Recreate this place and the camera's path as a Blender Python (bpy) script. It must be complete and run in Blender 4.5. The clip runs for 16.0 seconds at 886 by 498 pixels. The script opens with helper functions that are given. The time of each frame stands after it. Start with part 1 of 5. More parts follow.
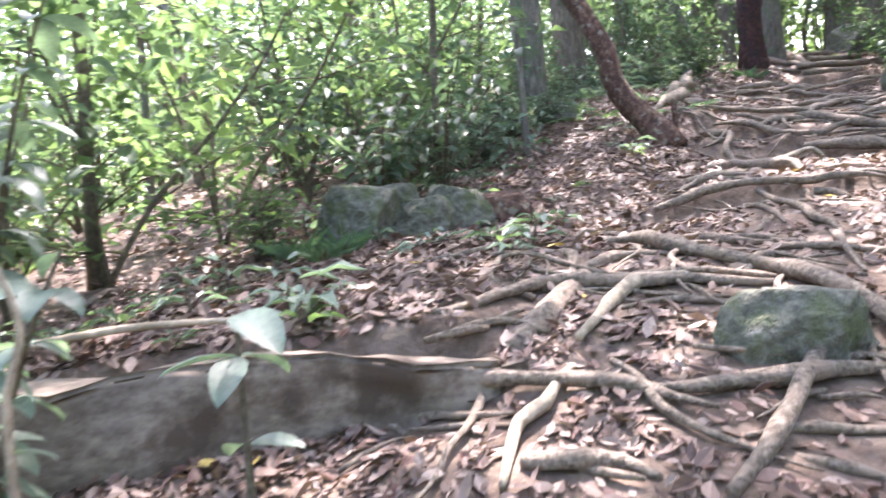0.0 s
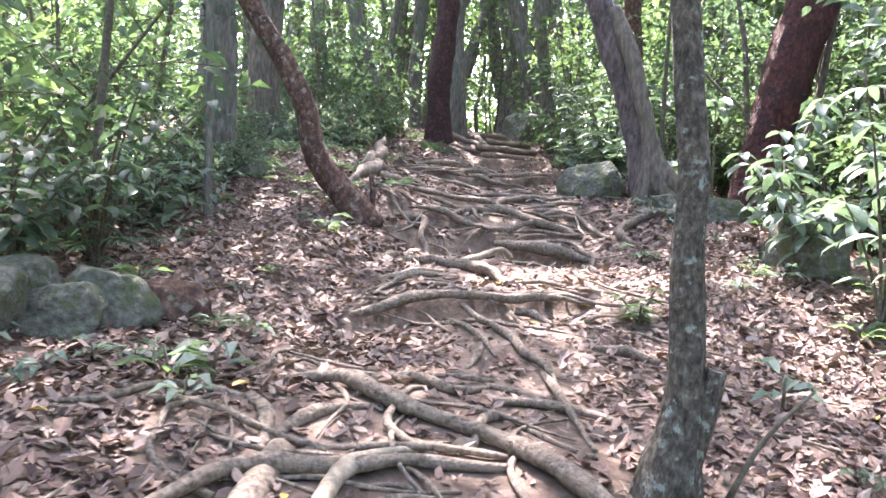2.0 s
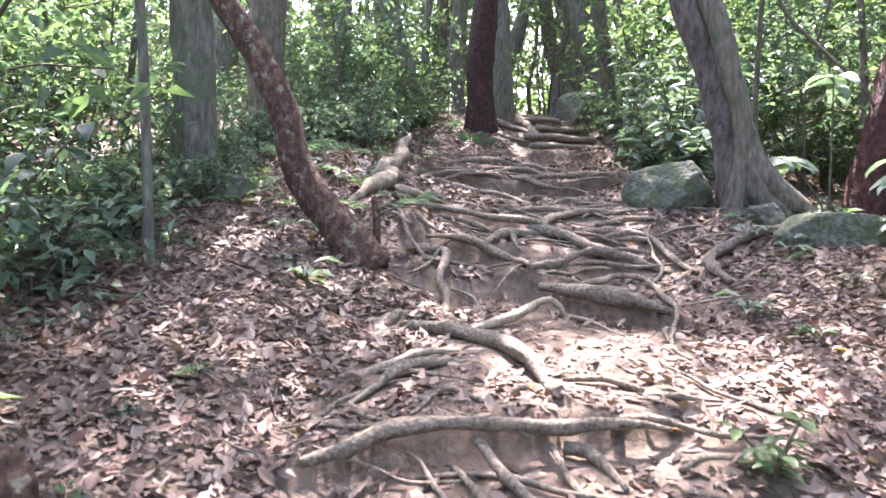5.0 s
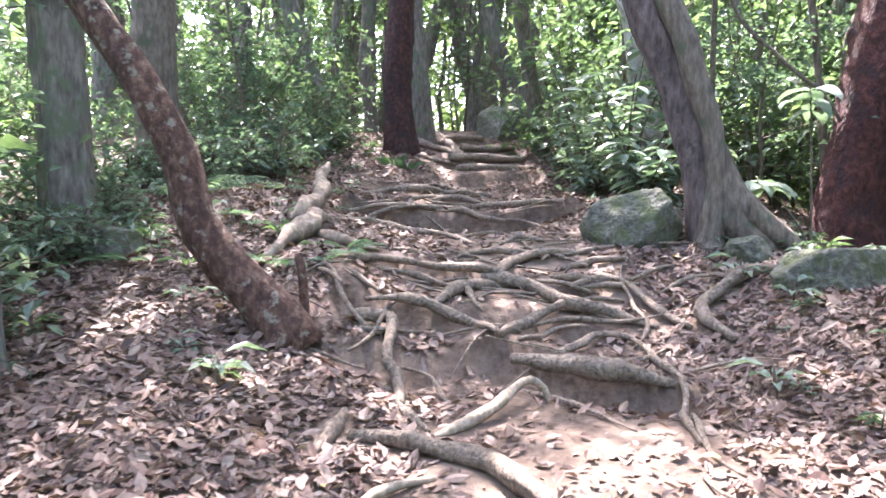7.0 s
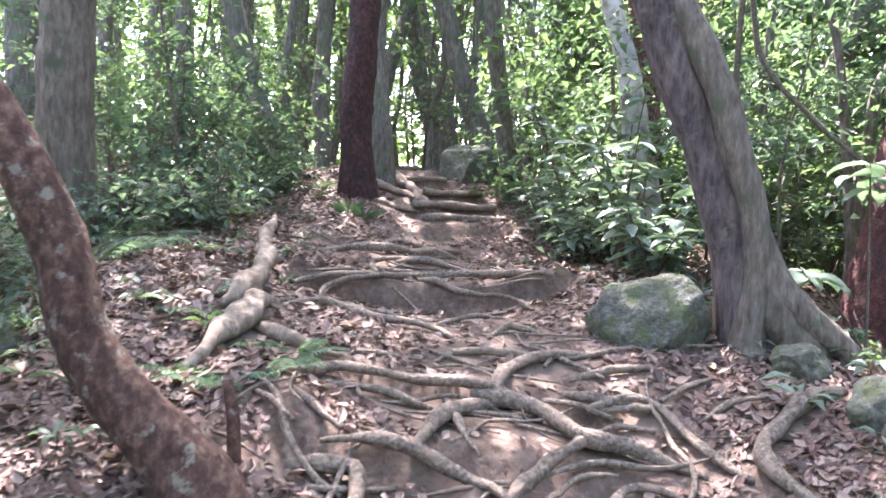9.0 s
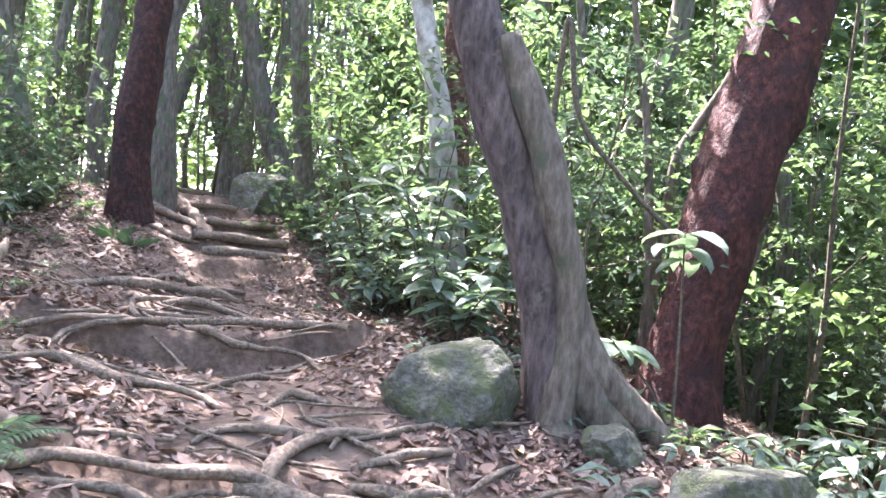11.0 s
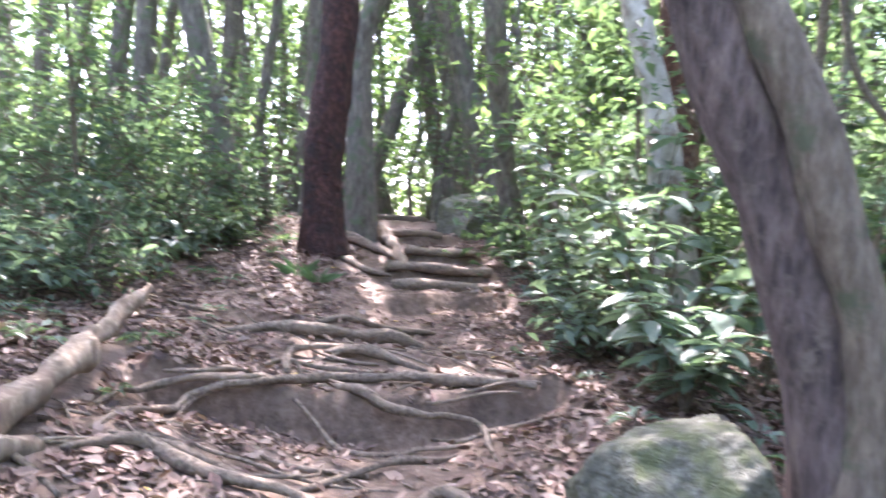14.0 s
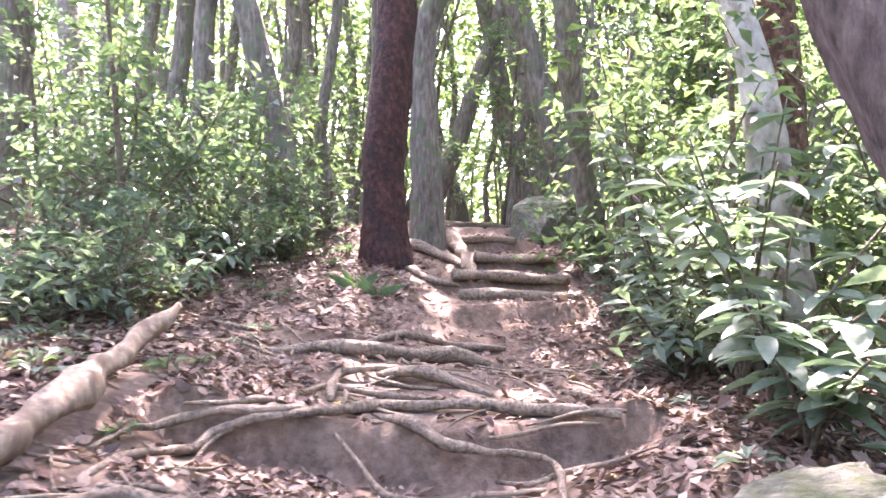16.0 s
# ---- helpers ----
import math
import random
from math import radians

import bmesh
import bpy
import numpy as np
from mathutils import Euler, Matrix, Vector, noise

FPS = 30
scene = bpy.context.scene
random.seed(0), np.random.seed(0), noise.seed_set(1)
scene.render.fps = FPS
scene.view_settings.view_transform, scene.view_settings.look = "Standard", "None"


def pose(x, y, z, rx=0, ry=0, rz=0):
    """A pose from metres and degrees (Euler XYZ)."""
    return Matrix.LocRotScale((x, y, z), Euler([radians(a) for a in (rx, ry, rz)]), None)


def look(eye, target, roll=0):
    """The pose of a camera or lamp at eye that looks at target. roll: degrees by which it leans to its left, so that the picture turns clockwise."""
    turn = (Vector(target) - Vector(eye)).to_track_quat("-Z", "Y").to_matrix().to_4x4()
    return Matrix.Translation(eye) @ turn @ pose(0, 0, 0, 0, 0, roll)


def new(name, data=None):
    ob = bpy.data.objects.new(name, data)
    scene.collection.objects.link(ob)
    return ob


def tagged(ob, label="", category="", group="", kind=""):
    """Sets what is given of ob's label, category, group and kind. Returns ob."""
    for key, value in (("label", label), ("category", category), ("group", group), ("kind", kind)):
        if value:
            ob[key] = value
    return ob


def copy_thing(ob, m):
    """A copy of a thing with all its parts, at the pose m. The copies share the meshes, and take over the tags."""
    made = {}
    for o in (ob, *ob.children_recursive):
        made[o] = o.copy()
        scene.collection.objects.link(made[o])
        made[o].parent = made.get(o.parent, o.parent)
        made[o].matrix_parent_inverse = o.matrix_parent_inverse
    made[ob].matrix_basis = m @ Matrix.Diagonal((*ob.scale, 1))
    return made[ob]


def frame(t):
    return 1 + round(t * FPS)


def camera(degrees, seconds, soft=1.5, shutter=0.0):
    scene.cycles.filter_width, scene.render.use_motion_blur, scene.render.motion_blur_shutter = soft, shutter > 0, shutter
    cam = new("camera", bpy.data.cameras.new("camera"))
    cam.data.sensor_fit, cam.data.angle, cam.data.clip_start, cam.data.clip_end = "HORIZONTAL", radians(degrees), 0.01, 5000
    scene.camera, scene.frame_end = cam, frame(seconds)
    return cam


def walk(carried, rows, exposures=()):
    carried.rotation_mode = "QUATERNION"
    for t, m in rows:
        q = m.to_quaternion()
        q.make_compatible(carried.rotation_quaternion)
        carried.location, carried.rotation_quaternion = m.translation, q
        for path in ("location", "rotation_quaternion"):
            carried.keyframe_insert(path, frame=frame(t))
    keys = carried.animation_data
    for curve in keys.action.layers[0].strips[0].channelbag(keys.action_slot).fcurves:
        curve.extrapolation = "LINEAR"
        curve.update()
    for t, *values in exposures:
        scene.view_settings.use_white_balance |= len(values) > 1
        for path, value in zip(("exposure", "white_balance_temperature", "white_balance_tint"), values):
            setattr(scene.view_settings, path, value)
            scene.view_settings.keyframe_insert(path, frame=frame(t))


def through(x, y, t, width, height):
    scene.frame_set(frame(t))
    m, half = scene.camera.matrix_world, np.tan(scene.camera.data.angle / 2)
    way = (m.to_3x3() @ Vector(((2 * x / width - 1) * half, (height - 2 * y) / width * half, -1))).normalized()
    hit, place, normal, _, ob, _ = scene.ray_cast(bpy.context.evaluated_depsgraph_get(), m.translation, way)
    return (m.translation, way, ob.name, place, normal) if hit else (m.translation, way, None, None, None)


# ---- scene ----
cam = camera(58.9, 16.0, shutter=0.4)
METRES, EYE, TILT, LEAN, TURN = 8.8, 1.5, -6.0, 4.0, 0.0
ROWS = [
    (0.0, 0.0, 0.0, 0.0, 0.0, 0.0, 0.0),
    (0.5, 0.0022, 0.038, 0.0182, -7.24, 0.26, 0.14),
    (1.0, 0.0037, 0.0575, 0.0295, -16.39, 1.36, -1.41),
    (1.5, -0.0066, 0.082, 0.0448, -22.7, 2.72, -3.8),
    (2.0, -0.0023, 0.0961, 0.0514, -24.26, 3.28, -5.36),
    (2.5, 0.0354, 0.1217, 0.0603, -24.51, 2.84, -6.58),
    (3.0, 0.0571, 0.1431, 0.0697, -24.36, 1.92, -6.4),
    (3.5, 0.0786, 0.184, 0.0872, -22.67, 1.09, -5.53),
    (4.0, 0.0914, 0.2123, 0.0975, -19.61, 1.09, -4.24),
    (6.5, 0.1168, 0.3829, 0.1555, -22.48, 1.35, -1.33),
    (7.0, 0.1222, 0.4056, 0.1592, -26.38, 2.27, -1.24),
    (7.5, 0.1254, 0.445, 0.1701, -27.84, 2.69, -2.12),
    (8.0, 0.1238, 0.4762, 0.2021, -28.01, 2.85, -2.5),
    (8.5, 0.141, 0.5039, 0.196, -29.11, 3.12, -2.96),
    (9.0, 0.1637, 0.5438, 0.2145, -30.51, 4.2, -2.81),
    (9.5, 0.1757, 0.5631, 0.2195, -34.7, 5.48, -2.84),
    (10.0, 0.185, 0.5814, 0.2349, -41.53, 5.99, -3.67),
    (12.5, 0.2799, 0.6436, 0.2315, -46.9, 8.29, -5.31),
    (13.0, 0.3033, 0.6594, 0.2405, -43.6, 7.63, -3.84),
    (13.5, 0.3175, 0.6892, 0.2508, -39.13, 7.47, -4.44),
    (14.0, 0.3353, 0.7108, 0.2657, -28.13, 7.6, -4.95),
    (14.5, 0.3563, 0.7287, 0.2742, -20.37, 7.68, -4.48),
    (15.0, 0.357, 0.7393, 0.2764, -20.32, 7.61, -4.52),
    (15.5, 0.3579, 0.7479, 0.2753, -21.42, 7.77, -4.93),
    (16.0, 0.3816, 0.7733, 0.2754, -21.91, 7.72, -3.99),
]
walk(cam, [(t, pose(0, 0, EYE, TILT, LEAN, TURN) @ pose(METRES * x, METRES * y, METRES * z, 90 + pitch, roll, yaw)) for t, x, y, z, yaw, pitch, roll in ROWS],
     [(0, 3.52, 6250, 22), (1.5, 3.48, 6250, 22), (4, 3.48, 6250, 22), (6.5, 3.58, 6200, 22), (8, 3.68, 6170, 23), (9.5, 3.72, 6150, 24), (13, 3.84, 6100, 26), (13.6, 3.75, 6100, 26), (14, 3.78, 6100, 26),
      (14.5, 3.75, 6100, 28), (15, 3.98, 6150, 30), (15.5, 4.2, 6350, 32), (16, 4.3, 6600, 37)])

# ---- sky, sun, exposure ----
world = bpy.data.worlds.new("sky")
scene.world = world
world.use_nodes = True
wn = world.node_tree.nodes
sky = wn.new("ShaderNodeTexSky")
sky.sky_type, sky.sun_disc = "NISHITA", False
SUN_UP, SUN_TURN = 58.0, 12.0             # elevation; degrees to the right of +y
sky.sun_elevation, sky.sun_rotation = radians(SUN_UP), radians(SUN_TURN)
sky.air_density, sky.dust_density = 1.0, 3.0
world.node_tree.links.new(sky.outputs[0], wn["Background"].inputs[0])
wn["Background"].inputs[1].default_value = 0.15
sun = new("sun", bpy.data.lights.new("sun", "SUN"))
sun.data.energy, sun.data.angle, sun.data.color = 3.9, radians(0.6), (1.0, 0.96, 0.90)
SUN_WAY = Vector((math.sin(radians(SUN_TURN)) * math.cos(radians(SUN_UP)), math.cos(radians(SUN_TURN)) * math.cos(radians(SUN_UP)), math.sin(radians(SUN_UP))))
sun.matrix_world = look(SUN_WAY * 60, (0, 0, 0))

# ---- the lie of the land ----
AX, AY = 0.415, 0.910                     # the way the trail runs, uphill


def along(x, y):
    return (x - 1.0) * AX + (y - 3.0) * AY


def across(x, y):
    return (x - 1.0) * AY - (y - 3.0) * AX


def smooth(a, b, v):
    s = np.clip((v - a) / (b - a), 0, 1)
    return s * s * (3 - 2 * s)


def lattice(i, j, seed):
    h = np.sin(i * 127.1 + j * 311.7 + seed * 74.7) * 43758.5453
    return h - np.floor(h)


def bumps(x, y, size, seed=0):
    """Value noise, about -1 to 1."""
    x, y = np.asarray(x) / size, np.asarray(y) / size
    i, j = np.floor(x), np.floor(y)
    u, v = x - i, y - j
    u, v = u * u * (3 - 2 * u), v * v * (3 - 2 * v)
    a, b = lattice(i, j, seed), lattice(i + 1, j, seed)
    c, d = lattice(i, j + 1, seed), lattice(i + 1, j + 1, seed)
    return 2 * ((a + (b - a) * u) * (1 - v) + (c + (d - c) * u) * v) - 1


# mounds and hollows beside the trail: x, y, radius, height
MOUNDS = [
    (-0.3, 3.6, 1.2, 0.10),
    (1.2, 5, 1.3, -0.11),
    (0.8, 7, 1.4, -0.04),
    (2.6, 9.6, 1.2, 0.14),
    (2.9, 11, 1.2, 0.17),
    (5.8, 9.6, 1.1, 0.27),
    (5.6, 7.6, 1.1, 0.16),
    (4.2, 7.2, 1.1, -0.25),
    (3.5, 3.8, 1.4, -0.02),
    (5.6, 5.5, 1.6, 0.24),
    (4.8, 10.6, 1.2, -0.25),
    (4.2, 13.8, 1.6, 0.04),
    (6.6, 12.4, 1.3, -0.19),
    (2.6, 7.2, 1.0, -0.16),
    (0.7, 3.9, 0.9, 0.08),
    (1.3, 5.6, 0.7, -0.08),
    (2.85, 7.62, 0.35, -0.13),
    (2.7, 8.55, 0.4, 0.14),
    (5.0, 11.2, 0.6, 0.08),
    (5.9, 12.5, 0.6, -0.11),
    (4.1, 6.9, 0.4, -0.06),
]
# earth steps: along, from across, to across, rise, run of the tread, slant
STEPS = [
    (-1.07, -2.9, -0.85, 0.26, 0.80, 0.456),
    (2.62, -0.62, 0.75, 0.15, 0.50, 0.30),
    (4.95, 0.25, 1.20, 0.22, 0.55, -0.38),
    (5.10, -0.55, 0.20, 0.14, 0.40, 0.0),
    (5.60, -0.60, 0.80, 0.16, 0.35, 0.10),
    (6.20, -0.55, 1.10, 0.11, 0.30, -0.10),
    (8.36, -0.85, 1.35, 0.29, 0.75, 0.10),
    (9.45, -0.30, 0.70, 0.07, 0.35, 0.0),
    (10.0, -0.70, 0.70, 0.09, 0.40, 0.15),
    (11.6, 0.35, 1.45, 0.19, 0.45, 0.40),
    (12.3, 0.25, 1.35, 0.15, 0.40, 0.35),
    (13.2, 0.30, 1.30, 0.16, 0.45, 0.40),
    (14.6, 0.10, 1.10, 0.17, 0.60, 0.45),
    (16.2, -0.20, 1.10, 0.15, 0.70, 0.45),
]


def ground_z(x, y):
    x, y = np.asarray(x, float), np.asarray(y, float)
    s, v = along(x, y), across(x, y)
    yy = np.where(y > 17.5, 17.5 + 6 * np.tanh((y - 17.5) / 6 * 0.35), y)
    z = 0.315 + 0.039 * np.clip(x, -12, 14) + 0.156 * np.maximum(yy, -30)
    low = np.clip(2.9 - y, 0, 5)
    z = z - 0.075 * low
    for mx, my, r, h in MOUNDS:
        z = z + h * np.exp(-((x - mx) ** 2 + (y - my) ** 2) / (r * r))
    wob = 0.08 * bumps(x, y, 0.55, 3) + 0.04 * bumps(x, y, 0.17, 4)
    for at, v0, v1, rise, run, slant in STEPS:
        mask = smooth(v0 - 0.22, v0 + 0.05, v) * (1 - smooth(v1 - 0.05, v1 + 0.22, v))
        d = s - at - slant * (v - 0.5 * (v0 + v1)) - wob
        z = z + mask * rise * 0.5 * np.tanh(d / 0.04) * np.clip(1 - np.abs(d) / run, 0, 1)
    z = z - 0.30 * np.log1p(np.exp(np.clip((-v - 4.4 - 0.35 * np.clip(s, -4, 8)) * 2, -30, 30))) / 2
    z = z - 0.34 * np.log1p(np.exp(np.clip((v - 4.0) * 2, -30, 30))) / 2
    z = np.maximum(z, -14)
    near = np.exp(-((np.hypot(x - 3, y - 7)) / 30) ** 2)
    z = z + near * (0.030 * bumps(x, y, 0.7, 1) + 0.016 * bumps(x, y, 0.23, 2) + 0.007 * bumps(x, y, 0.09, 5))
    return z

from mathutils import kdtree

# ---- materials ----
def material(name, rough=0.85, spec=0.3):
    m = bpy.data.materials.new(name)
    m.use_nodes = True
    b = m.node_tree.nodes["Principled BSDF"]
    b.inputs["Roughness"].default_value = rough
    b.inputs["Specular IOR Level"].default_value = spec
    return m, m.node_tree.nodes, m.node_tree.links, b


def ramp(n, stops):
    r = n.new("ShaderNodeValToRGB")
    while len(r.color_ramp.elements) < len(stops):
        r.color_ramp.elements.new(0.5)
    for e, (p, c) in zip(r.color_ramp.elements, stops):
        e.position, e.color = p, (*c, 1)
    return r


def noise_tex(n, l, scale, detail=6, stretch=None, rough=0.6):
    c = n.new("ShaderNodeTexCoord")
    t = n.new("ShaderNodeTexNoise")
    t.inputs["Scale"].default_value, t.inputs["Detail"].default_value, t.inputs["Roughness"].default_value = scale, detail, rough
    if stretch:
        mp = n.new("ShaderNodeMapping")
        mp.inputs["Scale"].default_value = stretch
        l.new(c.outputs["Object"], mp.inputs[0])
        l.new(mp.outputs[0], t.inputs[0])
    else:
        l.new(c.outputs["Object"], t.inputs[0])
    return t


def mixed(n, l, fac, a, b, mode="MIX"):
    x = n.new("ShaderNodeMix")
    x.data_type, x.blend_type = "RGBA", mode
    for key, v in ((0, fac), (6, a), (7, b)):
        if hasattr(v, "links"):
            l.new(v, x.inputs[key])
        elif key == 0:
            x.inputs[0].default_value = v
        else:
            x.inputs[key].default_value = (*v, 1)
    return x.outputs[2]


def bumped(n, l, bsdf, height, strength, dist):
    b = n.new("ShaderNodeBump")
    b.inputs["Strength"].default_value, b.inputs["Distance"].default_value = strength, dist
    l.new(height, b.inputs["Height"])
    l.new(b.outputs[0], bsdf.inputs["Normal"])


def grain_material(name, dark, mid, light, scale, stretch=None, patch=None, patch_scale=2.0, patch_at=(0.52, 0.62), rough=0.9, relief=0.5, dist=0.01):
    """Two scales of variation, with patches of a second colour (moss, lichen, wear)."""
    m, n, l, b = material(name, rough)
    fine = noise_tex(n, l, scale, 8, stretch)
    col = ramp(n, [(0.28, dark), (0.5, mid), (0.74, light)])
    l.new(fine.outputs[0], col.inputs[0])
    out = col.outputs[0]
    broad = noise_tex(n, l, scale * 0.13, 3)
    tone = ramp(n, [(0.3, (0.72, 0.72, 0.72)), (0.7, (1.18, 1.15, 1.12))])
    l.new(broad.outputs[0], tone.inputs[0])
    out = mixed(n, l, 1.0, out, tone.outputs[0], "MULTIPLY")
    if patch:
        pn = noise_tex(n, l, patch_scale, 7)
        pr = ramp(n, [(patch_at[0], (0, 0, 0)), (patch_at[1], (1, 1, 1))])
        l.new(pn.outputs[0], pr.inputs[0])
        out = mixed(n, l, pr.outputs[0], out, patch)
    l.new(out, b.inputs["Base Color"])
    bumped(n, l, b, fine.outputs[0], relief, dist)
    return m


def leaf_material(name, colours, through=0.35, rough=0.45, spec=0.4):
    """One tint a leaf, by island; light comes through it."""
    m, n, l, b = material(name, rough, spec)
    g = n.new("ShaderNodeNewGeometry")
    oi = n.new("ShaderNodeObjectInfo")
    add = n.new("ShaderNodeMath")
    add.operation = "MULTIPLY_ADD"
    add.inputs[1].default_value = 0.75
    sc = n.new("ShaderNodeMath")
    sc.operation = "MULTIPLY"
    sc.inputs[1].default_value = 0.25
    l.new(oi.outputs["Random"], sc.inputs[0])
    l.new(g.outputs["Random Per Island"], add.inputs[0])
    l.new(sc.outputs[0], add.inputs[2])
    k = len(colours)
    col = ramp(n, [((i + 0.5) / k, c) for i, c in enumerate(colours)])
    l.new(add.outputs[0], col.inputs[0])
    mott = noise_tex(n, l, 45, 3)
    tone = ramp(n, [(0.3, (0.78, 0.78, 0.78)), (0.7, (1.15, 1.15, 1.1))])
    l.new(mott.outputs[0], tone.inputs[0])
    out = mixed(n, l, 1.0, col.outputs[0], tone.outputs[0], "MULTIPLY")
    l.new(out, b.inputs["Base Color"])
    if through:
        t = n.new("ShaderNodeBsdfTranslucent")
        warm = mixed(n, l, 1.0, out, (1.13, 1.27, 0.80), "MULTIPLY")
        l.new(warm, t.inputs[0])
        mx = n.new("ShaderNodeMixShader")
        mx.inputs[0].default_value = through
        l.new(b.outputs[0], mx.inputs[1])
        l.new(t.outputs[0], mx.inputs[2])
        l.new(mx.outputs[0], n["Material Output"].inputs[0])
    return m


SOIL = grain_material("trodden_soil", (0.062, 0.040, 0.029), (0.118, 0.080, 0.060), (0.190, 0.136, 0.105), 17, patch=(0.155, 0.110, 0.083), patch_scale=3.3, relief=0.8, dist=0.025)
ROOT = grain_material("root_bark", (0.060, 0.045, 0.034), (0.175, 0.135, 0.105), (0.33, 0.270, 0.215), 40, (1, 1, 1), patch=(0.22, 0.162, 0.122), patch_scale=9, relief=1.0, dist=0.02)
PALE = grain_material("pale_root_bark", (0.20, 0.155, 0.11), (0.34, 0.27, 0.20), (0.47, 0.39, 0.30), 40, patch=(0.22, 0.17, 0.12), patch_scale=7, relief=0.6)
DEAD = grain_material("dead_weathered_wood", (0.10, 0.075, 0.055), (0.24, 0.185, 0.14), (0.41, 0.345, 0.275), 22, (1, 1, 0.4), patch=(0.14, 0.10, 0.075), patch_scale=6, relief=0.9)
RED = grain_material("dark_red_bark", (0.024, 0.010, 0.009), (0.076, 0.026, 0.022), (0.160, 0.058, 0.046), 19, (1, 1, 0.7), patch=(0.045, 0.020, 0.019), patch_scale=4, rough=0.75, relief=1.0, dist=0.06)
DARKRED = grain_material("dark_maroon_bark", (0.020, 0.010, 0.009), (0.058, 0.024, 0.021), (0.125, 0.055, 0.045), 19, (1, 1, 0.7), patch=(0.030, 0.017, 0.016), patch_scale=5, rough=0.75, relief=1.0, dist=0.06)
RUSSET = grain_material("flaking_russet_bark", (0.030, 0.016, 0.012), (0.085, 0.044, 0.032), (0.20, 0.125, 0.090), 24, (1, 1, 0.7), patch=(0.19, 0.16, 0.125), patch_scale=12, patch_at=(0.57, 0.64), relief=1.0, dist=0.02)
GREYBARK = grain_material("grey_lichened_bark", (0.026, 0.020, 0.015), (0.090, 0.074, 0.058), (0.21, 0.19, 0.155), 48, (1, 1, 0.6), patch=(0.25, 0.28, 0.235), patch_scale=16, patch_at=(0.57, 0.63), relief=1.0, dist=0.03)
PURPLE = grain_material("grey_brown_ridged_bark", (0.036, 0.026, 0.026), (0.105, 0.078, 0.076), (0.195, 0.150, 0.142), 26, (1, 1, 0.28), patch=(0.145, 0.115, 0.10), patch_scale=11, patch_at=(0.55, 0.68), relief=1.0, dist=0.03)
WHITEBARK = grain_material("pale_mottled_bark", (0.22, 0.20, 0.17), (0.40, 0.37, 0.33), (0.55, 0.52, 0.47), 14, (1, 1, 0.6), patch=(0.16, 0.12, 0.09), patch_scale=4, relief=0.6)
BUTTRESS = grain_material("pale_buttress_bark", (0.060, 0.046, 0.036), (0.145, 0.115, 0.092), (0.235, 0.195, 0.160), 26, (1, 1, 0.28), patch=(0.085, 0.09, 0.06), patch_scale=6, patch_at=(0.55, 0.66), relief=1.0, dist=0.02)
FARBARK = grain_material("grey_forest_bark", (0.060, 0.050, 0.040), (0.140, 0.122, 0.102), (0.26, 0.235, 0.20), 26, (1, 1, 0.22), patch=(0.105, 0.125, 0.075), patch_scale=5, relief=0.8, dist=0.02)
STEM = grain_material("slender_stem", (0.05, 0.042, 0.03), (0.11, 0.09, 0.065), (0.19, 0.16, 0.12), 40, relief=0.4)
STONE = grain_material("mossy_stone", (0.058, 0.056, 0.043), (0.122, 0.119, 0.094), (0.225, 0.216, 0.185), 26, patch=(0.092, 0.102, 0.052), patch_scale=8, patch_at=(0.47, 0.62), relief=1.0, dist=0.035)
SLAB = grain_material("weathered_grey_slab", (0.085, 0.064, 0.049), (0.175, 0.138, 0.110), (0.26, 0.215, 0.175), 24, (0.7, 1, 1.2), patch=(0.070, 0.050, 0.037), patch_scale=2.6, patch_at=(0.50, 0.60), relief=0.6)
LITTER = leaf_material("fallen_leaves", [(0.030, 0.018, 0.015), (0.105, 0.060, 0.048), (0.170, 0.104, 0.083), (0.225, 0.154, 0.127), (0.118, 0.056, 0.044), (0.29, 0.214, 0.180), (0.075, 0.032, 0.025)], 0.08, 0.6, 0.35)
YELLOW = leaf_material("yellowed_leaves", [(0.50, 0.30, 0.05), (0.55, 0.38, 0.12)], 0.2, 0.5)
LEAF = leaf_material("green_leaves", [(0.072, 0.106, 0.068), (0.098, 0.140, 0.086), (0.122, 0.170, 0.096), (0.160, 0.220, 0.098)], 0.60, 0.42, 0.5)
DARKLEAF = leaf_material("deep_green_leaves", [(0.066, 0.100, 0.072), (0.090, 0.130, 0.094), (0.118, 0.160, 0.114)], 0.50, 0.40, 0.45)
BIGLEAF = leaf_material("broad_waxy_leaves", [(0.105, 0.146, 0.112), (0.140, 0.186, 0.146), (0.180, 0.226, 0.182)], 0.42, 0.42, 0.45)
FERN = leaf_material("fern_green", [(0.11, 0.175, 0.095), (0.14, 0.21, 0.115)], 0.45)
CANOPY = leaf_material("canopy_leaves", [(0.090, 0.130, 0.066), (0.122, 0.172, 0.080), (0.160, 0.222, 0.092)], 0.58)


# ---- mesh helpers ----
def mesh_object(name, verts, faces, mat, smooth_faces=True):
    me = bpy.data.meshes.new(name)
    me.from_pydata([tuple(v) for v in verts], [], [tuple(f) for f in faces])
    me.materials.append(mat)
    if smooth_faces:
        me.polygons.foreach_set("use_smooth", [True] * len(me.polygons))
    me.update()
    return new(name, me)


def part(name, geometry, mat, parent, label="", smooth_faces=True):
    ob = mesh_object(name, geometry[0], geometry[1], mat, smooth_faces)
    ob.parent = parent
    if label:
        ob["label"] = label
    return ob


